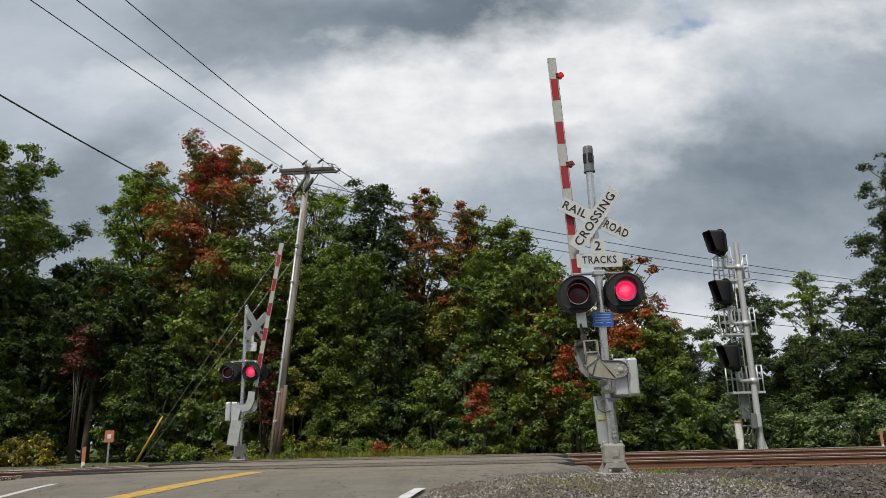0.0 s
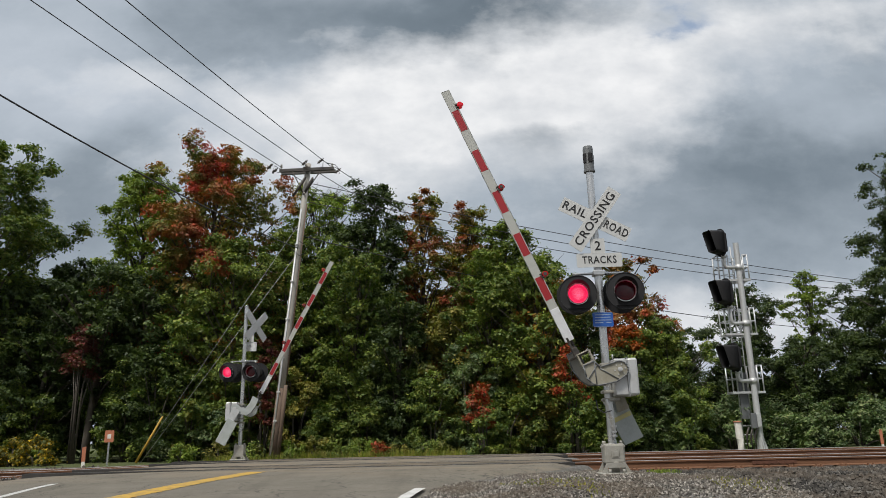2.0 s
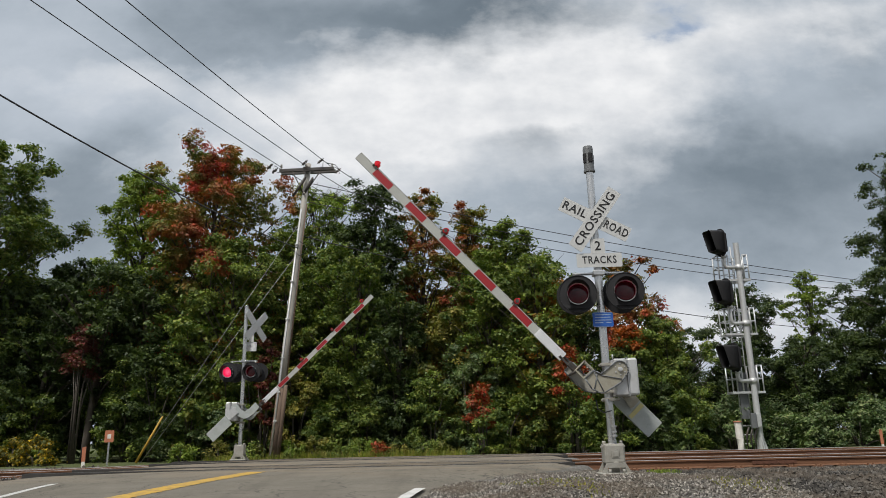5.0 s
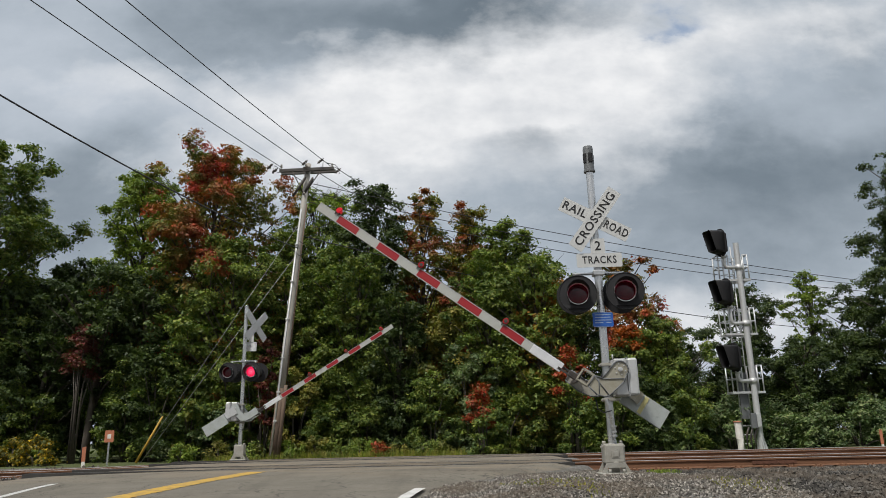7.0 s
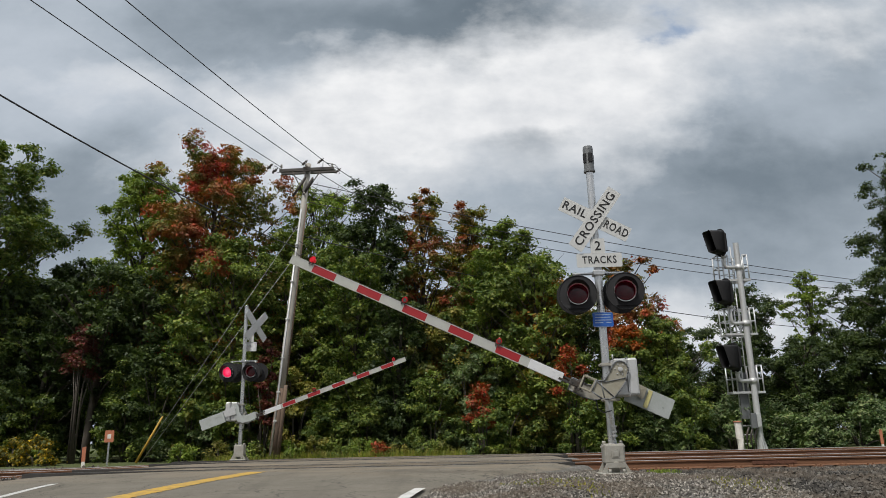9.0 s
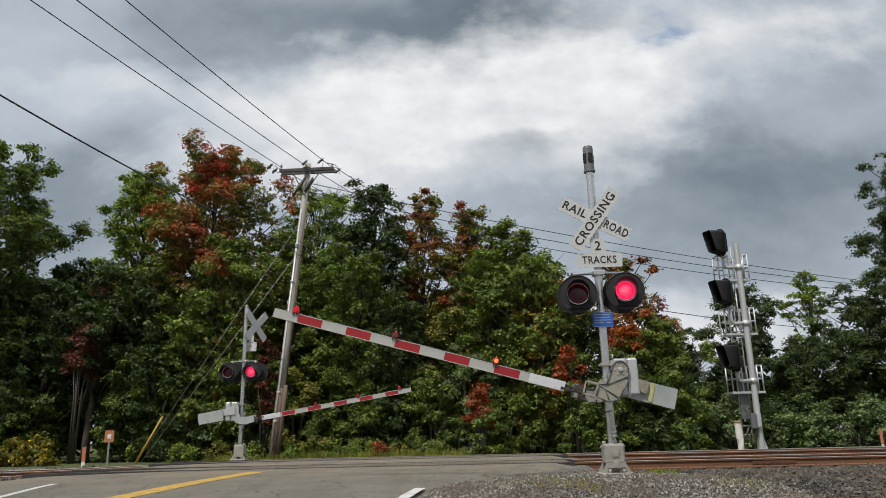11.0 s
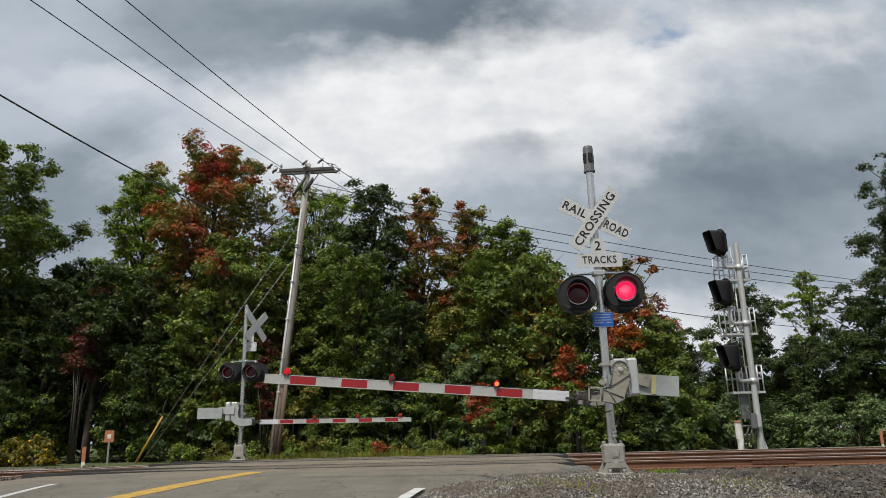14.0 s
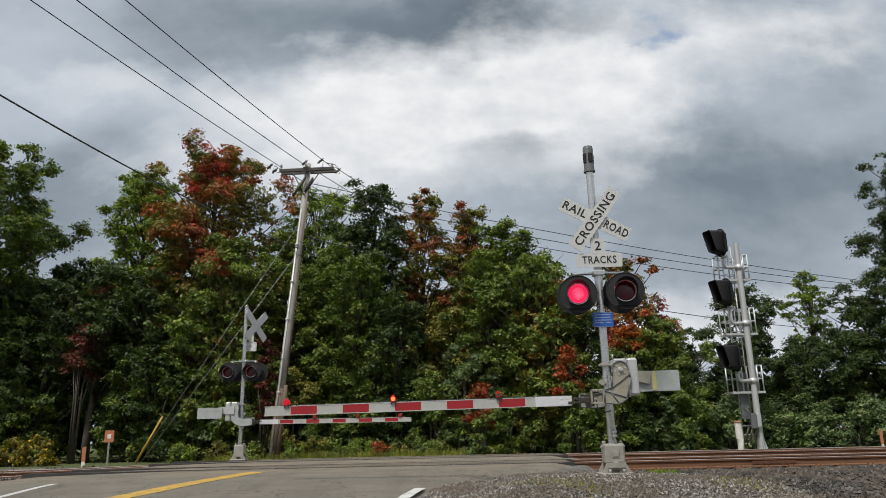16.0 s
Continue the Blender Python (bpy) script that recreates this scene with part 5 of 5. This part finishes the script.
def tree(name, x, y, h, r, low, colour, label, seed, density=1.0, size=0.125, bare=0.0, trunk=None):
    """A tapered trunk with limbs, and lobes of leaves on the limbs' ends. low: where the crown begins, as a part of the height."""
    rng = np.random.default_rng(seed)
    rnd = random.Random(seed)
    z0 = ground_z(x, y) - 0.05
    t = thing(name, pose(x, y, z0), label, "tree", "trees beyond the tracks")
    bm = bmesh.new()
    tr = trunk or (0.012 * h + 0.05)
    lean = (rnd.uniform(-0.03, 0.03) * h, rnd.uniform(-0.03, 0.03) * h)
    axis = [Vector((lean[0] * k * k + 0.1 * math.sin(k * 5 + seed), lean[1] * k * k, h * 0.93 * k)) for k in (0, 0.15, 0.3, 0.5, 0.7, 0.85, 1.0)]
    pipe(bm, axis, [tr * s for s in (1.25, 1.0, 0.9, 0.7, 0.5, 0.3, 0.1)], 9)
    lobes = []
    tall = h * (1 - low)
    n = int((16 + 2.6 * tall * r / 2.0) * 1.35)
    for k in range(n):
        q = (k + rnd.random()) / n                     # 0 at the crown's foot, 1 at its top
        width = r * (0.50 + 0.62 * math.sin(math.pi * min(1.0, 0.10 + 0.72 * q))) * (1.0 if q < 0.72 else max(0.16, 1.0 - 1.8 * (q - 0.72)))
        a = k * 2.4 + rnd.uniform(-0.6, 0.6)
        uneven = 0.86 + 0.34 * noise.noise((math.cos(a) * 1.3 + seed, math.sin(a) * 1.3, q * 4))
        rr = min(r * rnd.uniform(0.22, 0.42), 0.85) * (0.75 if q > 0.85 else 1.0)
        reach = max(0.0, width * uneven * rnd.uniform(0.55, 1.0) - rr * 0.35)
        z = h * low + tall * q
        ci = min(5, int(z / (h * 0.93) * 6))
        cx, cy = axis[ci].x, axis[ci].y
        tip = Vector((cx + reach * math.cos(a), cy + reach * math.sin(a), min(z, h - rr * 0.7)))
        p0 = Vector((cx, cy, max(0.3, z - 0.16 * h - 0.3 * reach)))
        mid = p0.lerp(tip, 0.55) + Vector((rnd.uniform(-0.1, 0.1), rnd.uniform(-0.1, 0.1), 0.06 * reach))
        pipe(bm, [p0, mid, tip], [tr * 0.36 * (1 - 0.6 * q), tr * 0.2 * (1 - 0.5 * q), 0.012], 5)
        if bare:
            for _ in range(4):
                e = tip + Vector((rnd.uniform(-1, 1), rnd.uniform(-1, 1), rnd.uniform(-0.3, 0.9))) * 0.9
                pipe(bm, [mid.lerp(tip, rnd.random()), mid.lerp(e, 0.6) + Vector((0, 0, 0.1)), e], [0.02, 0.014, 0.006], 4)
        if rnd.random() >= bare:
            lobes.append((np.array(tip), np.array([rr, rr, rr * rnd.uniform(0.75, 1.0)])))
    for k in range(int(10 + 3 * r)):                   # sprays that stand out from the crown
        q, a = rnd.uniform(0.05, 1.0), rnd.uniform(0, 6.28)
        width = r * (0.54 + 0.60 * math.sin(math.pi * min(1.0, 0.10 + 0.72 * q))) * (1.0 if q < 0.72 else max(0.20, 1.0 - 1.7 * (q - 0.72)))
        rr = r * rnd.uniform(0.09, 0.17)
        tip = Vector((lean[0] * q + width * math.cos(a), lean[1] * q + width * math.sin(a), h * low + tall * q + 0.1))
        tip.z = min(tip.z, h * 0.985)
        pipe(bm, [Vector((tip.x * 0.4, tip.y * 0.4, tip.z - 0.5 * width)), tip], [0.03, 0.008], 5)
        if rnd.random() >= bare:
            lobes.append((np.array(tip), np.array([rr, rr, rr * rnd.uniform(0.7, 1.3)])))
    part("trunk", bm, BARK, t, "dark trunk and limbs")
    pos, out = crown_points(rng, lobes, 1.05 * density, 9, size * 0.75, size)
    if bare < 0.1:                                     # leaves within the crown, between the limbs
        m = int(tall * r * r * 26 * density)
        q, a, w = rng.random(m), rng.uniform(0, 6.28, m), np.sqrt(rng.random(m))
        wide = r * 0.72 * np.sin(np.pi * np.clip(0.14 + 0.80 * q, 0, 1)) * w
        inner = np.stack([lean[0] * q + wide * np.cos(a), lean[1] * q + wide * np.sin(a), h * low + tall * 0.94 * q], 1)
        leaves("inner_crown", inner, rng.normal(0, 1, (m, 3)), size * 1.9, LEAF[colour], t, rng)
    leaves("crown", pos, out, size, LEAF[colour], t, rng)
    return t


def thicket(name, x, y, h, r, colour, label, seed, size=0.096, density=1.0, category="shrub", foot=0.0):
    """A leafy shrub or vine-hung mass from the ground up."""
    rng = np.random.default_rng(seed)
    rnd = random.Random(seed)
    z0 = ground_z(x, y) - 0.05
    t = thing(name, pose(x, y, z0), label, category, "thicket beyond the tracks")
    bm = bmesh.new()
    lobes = []
    n = 7 + int(h * r * 1.4)
    for k in range(n):
        f = (k + 0.6) / n
        a = k * 2.4 + rnd.random()
        rr = r * rnd.uniform(0.28, 0.48)
        q = r * (1.0 - 0.45 * f * f) * rnd.uniform(0.35, 0.85)
        c = Vector((q * math.cos(a), q * math.sin(a), max(rr * 0.6, foot + (h - foot) * f - rr * 0.5)))
        lobes.append((np.array(c), np.array([rr, rr, rr * 1.05])))
        if k % 2 == 0:
            pipe(bm, [(0.1 * math.cos(a), 0.1 * math.sin(a), 0), (c.x * 0.4, c.y * 0.4, c.z * 0.6), c], [0.05, 0.03, 0.01], 5)
            if foot > 1:
                part("stem", bm, BARK, t)
                bm = bmesh.new()
    if foot <= 1:
        part("stem", bm, BARK, t)
    pos, out = crown_points(rng, lobes, 1.0 * density, 9, size * 0.8, size)
    pos[:, 2] = np.maximum(pos[:, 2], 0.03)
    leaves("foliage", pos, out, size, LEAF[colour], t, rng)
    return t


def grass_tufts(name, x0, x1, y0, y1, n, h, colour, label, seed):
    rng = np.random.default_rng(seed)
    p = np.stack([rng.uniform(x0, x1, n), rng.uniform(y0, y1, n), np.zeros(n)], 1)
    p = p[np.array([noise.noise((a * 0.7, b * 0.7, seed)) for a, b, _ in p]) > -0.35]
    n = len(p)
    p[:, 2] = [ground_z(a, b) for a, b, _ in p]
    a, ln = rng.uniform(0, 6.28, n), rng.uniform(0.4, 1.0, n) * h
    w = 0.010 + 0.008 * rng.random(n)
    sd = np.stack([np.cos(a) * w, np.sin(a) * w, 0 * a], 1)
    bend = np.stack([rng.normal(0, 0.3, n) * ln, rng.normal(0, 0.3, n) * ln, ln], 1)
    v = np.stack([p - sd, p + sd, p + bend * 0.55 + sd * 0.8, p + bend], 1)
    me = bpy.data.meshes.new(name)
    me.vertices.add(n * 4), me.loops.add(n * 4), me.polygons.add(n)
    me.vertices.foreach_set("co", v.reshape(-1))
    me.loops.foreach_set("vertex_index", np.arange(n * 4, dtype=np.int32))
    me.polygons.foreach_set("loop_start", np.arange(0, n * 4, 4, dtype=np.int32))
    me.update(calc_edges=True)
    me.materials.append(LEAF[colour])
    return tagged(new(name, me), label, "grass", kind="stuff")


def make_woods():
    big = [  # x, y, height, crown radius, where the crown begins
        (-19.6, 29, 13.7, 3.5, 0.06, "vine", "tall dark green maple with heavy limbs"),
        (-17.3, 32, 8.8, 2.0, 0.06, "dark", "green broadleaf tree in the wood"),
        (-13.4, 31, 12.9, 2.3, 0.10, "light", "light green maple in the wood"),
        (-10.2, 31, 13.9, 3.9, 0.12, "rust", "tall maple turning red and orange"),
        (-3.4, 31.5, 12.5, 2.1, 0.12, "dark", "dark green maple in the wood"),
        (-0.95, 31.5, 12.1, 1.7, 0.12, "mixed", "slender green maple with reddening top"),
        (1.1, 31, 11.3, 1.8, 0.12, "mixed", "maple with red patches of leaves"),
        (2.9, 30.5, 10.1, 2.0, 0.10, "green", "green maple in the wood"),
        (-8.6, 28.4, 8.9, 2.0, 0.08, "green", "green maple before the reddening one"),
        (-7.0, 30.6, 10.2, 1.9, 0.08, "green", "green maple behind the utility pole"),
        (-4.4, 29.6, 9.0, 1.7, 0.08, "vine", "dull green tree beside the utility pole"),
    ]
    for k, (x, y, h, r, low, col, lab) in enumerate(big):
        tree("maple_tree", x, y, h, r, low, col, lab, 11 + k)
    more = [
        (4.9, 31, 7.4, 1.6, 0.10, "amber", "yellow-brown tree in the wood"),
        (3.7, 28.9, 6.4, 1.5, 0.08, "amber", "yellow-brown tree at the wood's edge"),
        (8.3, 31, 8.1, 2.0, 0.10, "rust", "brown and orange tree in the wood"),
        (9.1, 29.5, 5.3, 1.6, 0.04, "green", "round green tree at the wood's edge"),
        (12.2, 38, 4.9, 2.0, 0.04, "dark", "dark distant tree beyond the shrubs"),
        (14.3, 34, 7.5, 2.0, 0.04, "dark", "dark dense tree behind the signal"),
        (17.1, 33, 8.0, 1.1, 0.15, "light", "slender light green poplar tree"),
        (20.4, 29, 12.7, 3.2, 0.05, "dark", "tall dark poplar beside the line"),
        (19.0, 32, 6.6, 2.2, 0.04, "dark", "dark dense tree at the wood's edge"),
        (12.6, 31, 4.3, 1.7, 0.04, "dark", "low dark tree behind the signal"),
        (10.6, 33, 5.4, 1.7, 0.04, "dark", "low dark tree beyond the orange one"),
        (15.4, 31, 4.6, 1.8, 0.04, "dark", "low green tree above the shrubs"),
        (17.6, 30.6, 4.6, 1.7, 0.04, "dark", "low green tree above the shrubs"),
    ]
    for k, (x, y, h, r, low, col, lab) in enumerate(more):
        tree("broadleaf_tree", x, y, h, r, low, col, lab, 41 + k, 1.0, 0.10 if x > 9 else 0.125)
    tree("sparse_tree", -5.8, 32.5, 12.9, 2.3, 0.40, "light", "half-bare tree with thin yellow-green leaves", 71, 0.5, 0.14, 0.22)
    tree("sparse_tree", 4.5, 32.5, 8.6, 1.0, 0.45, "rust", "thin bare tree with a few brown leaves", 73, 0.2, 0.12, 0.8)
    rnd = random.Random(5)
    # the middle storey
    x = -24.0
    k = 0
    while x < 8.0:
        h = rnd.uniform(6.0, 8.6) if x < 4 else rnd.uniform(4.2, 6.0)
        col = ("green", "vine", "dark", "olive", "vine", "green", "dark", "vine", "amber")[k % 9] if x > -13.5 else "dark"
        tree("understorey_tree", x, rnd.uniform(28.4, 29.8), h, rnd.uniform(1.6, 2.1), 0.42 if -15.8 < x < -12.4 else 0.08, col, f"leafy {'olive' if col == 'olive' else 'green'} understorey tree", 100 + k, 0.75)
        x += rnd.uniform(1.7, 2.2)
        k += 1
    # the thicket at the edge
    x, k = -23.0, 0
    while x < 9.5:
        h = rnd.uniform(2.4, 4.4)
        col = ("vine", "green", "dark", "vine", "hedge", "vine", "olive")[k % 7] if x > -12.0 else ("dark", "vine", "green")[k % 3]
        if not -15.9 < x < -12.6:
            thicket("vine_thicket", x, rnd.uniform(27.2, 28.1), h, rnd.uniform(1.2, 1.6), col, "dense vine-hung shrub at the wood's edge", 200 + k)
        x += rnd.uniform(1.15, 1.5)
        k += 1
    x, k = 5.8, 0
    while x < 26:
        thicket("roadside_shrub", x, rnd.uniform(27.9, 29.0), rnd.uniform(1.5, 2.1), rnd.uniform(1.0, 1.4), "hedge", "grey-green leafy shrub along the line", 300 + k, 0.10)
        x += rnd.uniform(1.0, 1.4)
        k += 1
    # behind everything, to close the wood
    for k in range(16):
        x = -34 + k * 4.1
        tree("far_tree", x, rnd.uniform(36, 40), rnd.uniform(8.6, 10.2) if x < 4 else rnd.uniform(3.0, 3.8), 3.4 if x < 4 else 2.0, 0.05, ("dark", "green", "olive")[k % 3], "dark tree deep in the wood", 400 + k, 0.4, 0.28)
    # red and orange creepers
    for x, y, h, r, col, lab, foot in ((1.25, 26.2, 2.7, 0.62, "scarlet", "scarlet sumac shrub before the thicket", 1.3), (4.55, 26.2, 3.9, 0.66, "scarlet", "scarlet creeper hanging on a shrub", 2.0), (7.35, 28.6, 5.0, 0.8, "orange", "shrub turned bright orange for autumn", 3.9), (-2.3, 25.4, 0.62, 0.22, "scarlet", "low scarlet shrub in the grass", 0.05)):
        if foot > 1:
            thicket("vine_thicket", x + 0.1, y - 0.35, foot + 0.5, 0.9, "vine", "dense vine-hung shrub at the wood's edge", int(700 + x * 10))
        thicket("red_shrub", x, y, h, r, col, lab, int(900 + x * 10), 0.105, 0.34, "shrub", foot)
    for x, y, h, r, foot in ((-6.7, 26.7, 4.6, 0.5, 1.4), (-13.9, 27.2, 5.2, 0.7, 3.4)):
        thicket("red_creeper", x, y, h, r, "wine", "dull wine-red creeper hanging in the trees", int(800 + h * 10), 0.12, 0.8, "plant", foot)
    for k, x in enumerate((-18.2, -17.0, -15.9, -15.0, -14.0)):
        thicket("goldenrod", x, 25.2 + 0.2 * (k % 2), 1.0, 0.7, "yellow", "yellow flowering goldenrod clump", 950 + k, 0.09, 1.3, "plant")
    grass_tufts("grass", -8.0, 0.6, 24.2, 26.9, 5200, 0.42, "grass", "long yellow-green verge grass", 3)
    for k, (x, y, h) in enumerate(((-5.3, 25.2, 0.75), (-4.5, 25.4, 0.95), (-3.6, 25.3, 0.6), (-3.0, 25.6, 0.8), (-1.7, 25.5, 0.6), (-0.8, 25.6, 0.85), (-9.2, 25.6, 0.7), (-8.0, 25.8, 0.9))):
        thicket("weed_clump", x, y, h, 0.55, ("light", "olive", "green")[k % 3], "leafy weed clump on the grass verge", 970 + k, 0.07, 0.7, "plant")
    grass_tufts("weeds", 3.08, 3.45, 10.9, 11.6, 320, 0.07, "light", "low green weeds in the stones", 4)
    grass_tufts("weeds", 0.7, 2.0, 9.0, 10.6, 900, 0.045, "olive", "sparse olive weeds in the gravel", 6)
    grass_tufts("weeds", 3.4, 4.4, 9.2, 10.2, 300, 0.05, "olive", "sparse olive weeds in the gravel", 8)


# ---------------------------------------------------------------- put it together
def make_sky():
    verts, faces, n, k = [], [], 48, 24
    for j in range(k + 1):
        el = radians(-3 + 63 * j / k)
        for i in range(n + 1):
            az = radians(-62 + 124 * i / n)
            verts.append((2400 * math.sin(az) * math.cos(el), 2400 * math.cos(az) * math.cos(el), 2400 * math.sin(el)))
    for j in range(k):
        for i in range(n):
            a = j * (n + 1) + i
            faces.append((a, a + 1, a + n + 2, a + n + 1))
    me = bpy.data.meshes.new("backdrop")
    me.from_pydata(verts, [], faces)
    me.materials.append(sky_material())
    me.shade_smooth()
    ob = tagged(new("backdrop", me), "grey and white broken cloud cover", "sky", kind="structure")
    ob.location = (0, 0, 0.667)
    return ob


make_ground()
stripe("centre_line", [(-4.6, 7.6), (-4.32, 9.35), (-3.98, 11.2), (-3.55, 13.9)], 0.36, PAINT_YELLOW, "worn yellow centre line")
stripe("edge_line", [(-0.78, 7.0), (-0.62, 8.4), (-0.50, 9.5), (-0.38, 10.2)], 0.15, PAINT_WHITE, "worn white edge line")
stripe("side_line", [(-5.9, 9.4), (-6.05, 10.0), (-6.4, 12.1)], 0.12, PAINT_WHITE, "worn white line")
make_tracks()
make_stones()
SKY = make_sky()
NEAR = crossing_signal(pose(2.545, 11.35, 0.0, 0, -0.35, 0), 0, "silver crossing signal with lettered crossbuck and red lights", False)
FAR = crossing_signal(pose(-6.37, 22.6, 0.0), 180, "silver crossing signal beyond the tracks with lowering gate arm", True)
utility_pole()
railway_signal()
small_markers()
make_woods()


# ---------------------------------------------------------------- what moves
def gate_rows(rows):
    return [(t, pose(0.14, 0, 1.56, 0, a, 0)) for t, a in rows]


def flash_rows(spans, at):
    """The lamp shows its lit face over the spans and its dark face between them: half a turn in a tenth of a second."""
    def face(a):
        return at @ pose(0, 0, 0, 0, 0, a)
    on = bool(spans) and spans[0][0] <= 0
    rows = [(0.0, face(0 if on else 180))]
    events = sorted([(a, 1) for a, b in spans if a > 0] + [(b, 0) for a, b in spans if b < 16])
    for t, lit in events:
        a0 = 180 if lit else 0
        f0 = round((t - 0.05) * FPS)
        for k in range(4):
            rows.append(((f0 + k) / FPS, face(a0 + 60 * k)))
    rows.append((16.0, face(0 if (events[-1][1] if events else on) else 180)))
    return rows


def motions():
    walk(NEAR[2], gate_rows([(0, 87.8), (0.5, 87.6), (1, 80.2), (1.5, 73.6), (2, 67.1), (2.5, 63.2), (3, 59.9), (3.5, 56.8), (4, 53.6), (4.2, 52.4), (6.3, 39.4), (6.5, 38.4), (7, 35.8), (7.5, 33.2), (8, 30.6), (8.5, 28.0), (9, 25.4), (9.2, 24.4), (11.3, 14.6), (11.5, 13.8), (12, 12.0), (12.5, 10.1), (13, 8.3), (13.5, 6.6), (14, 4.9), (14.5, 3.5), (15, 2.0), (15.5, 0.7), (16, -0.4)]))
    walk(FAR[2], gate_rows([(0, 81.9), (0.5, 81.5), (0.7, 79.4), (0.9, 76.1), (1.1, 74.0), (1.6, 66.6), (2, 62.8), (2.5, 59.8), (3, 56.8), (3.5, 53.7), (4, 50.9), (6.3, 35.7), (6.5, 34.7), (7, 31.6), (7.5, 28.5), (8, 25.5), (8.5, 22.4), (9, 19.6), (11.5, 7.0), (12, 4.8), (12.5, 2.7), (13, 0.7), (13.5, -0.2), (16, -0.2)]))
    at = pose(0, -0.022, 0)
    left = [(0.55, 1.25), (1.87, 2.55), (3.3, 3.9), (10.08, 10.75), (11.4, 12.09), (12.74, 13.36), (14.12, 14.8), (15.4, 17)]
    right = [(0, 0.55), (1.25, 1.87), (2.55, 3.3), (9.4, 10.08), (10.75, 11.4), (12.09, 12.74), (13.36, 14.12), (14.8, 15.4)]
    walk(NEAR[1][0], flash_rows(left, at))
    walk(NEAR[1][1], flash_rows(right, at))
    walk(FAR[1][0], flash_rows([(0.55, 1.25), (1.87, 2.55), (3.3, 3.9), (4.57, 5.25), (5.93, 6.57), (7.33, 8.06), (8.74, 9.4), (10.08, 10.75), (11.4, 11.7)], at))
    walk(FAR[1][1], flash_rows([(0, 0.55), (1.25, 1.87), (2.55, 3.3), (3.9, 4.57), (5.25, 5.93), (6.57, 7.33), (8.06, 8.74), (9.4, 10.08), (10.75, 11.38)], at))
    for lamp, spans in ((NEAR[3][1], [s for s in left if s[0] > 9]), (NEAR[3][2], [s for s in right if s[0] > 9])):
        walk(lamp, flash_rows(spans, lamp.matrix_basis.copy()))
    # the clouds drift slowly
    walk(SKY, [(0.0, pose(0, 0, 0.667)), (16.0, pose(0, 0, 0.667, -0.5, 0, 1.9))])


motions()
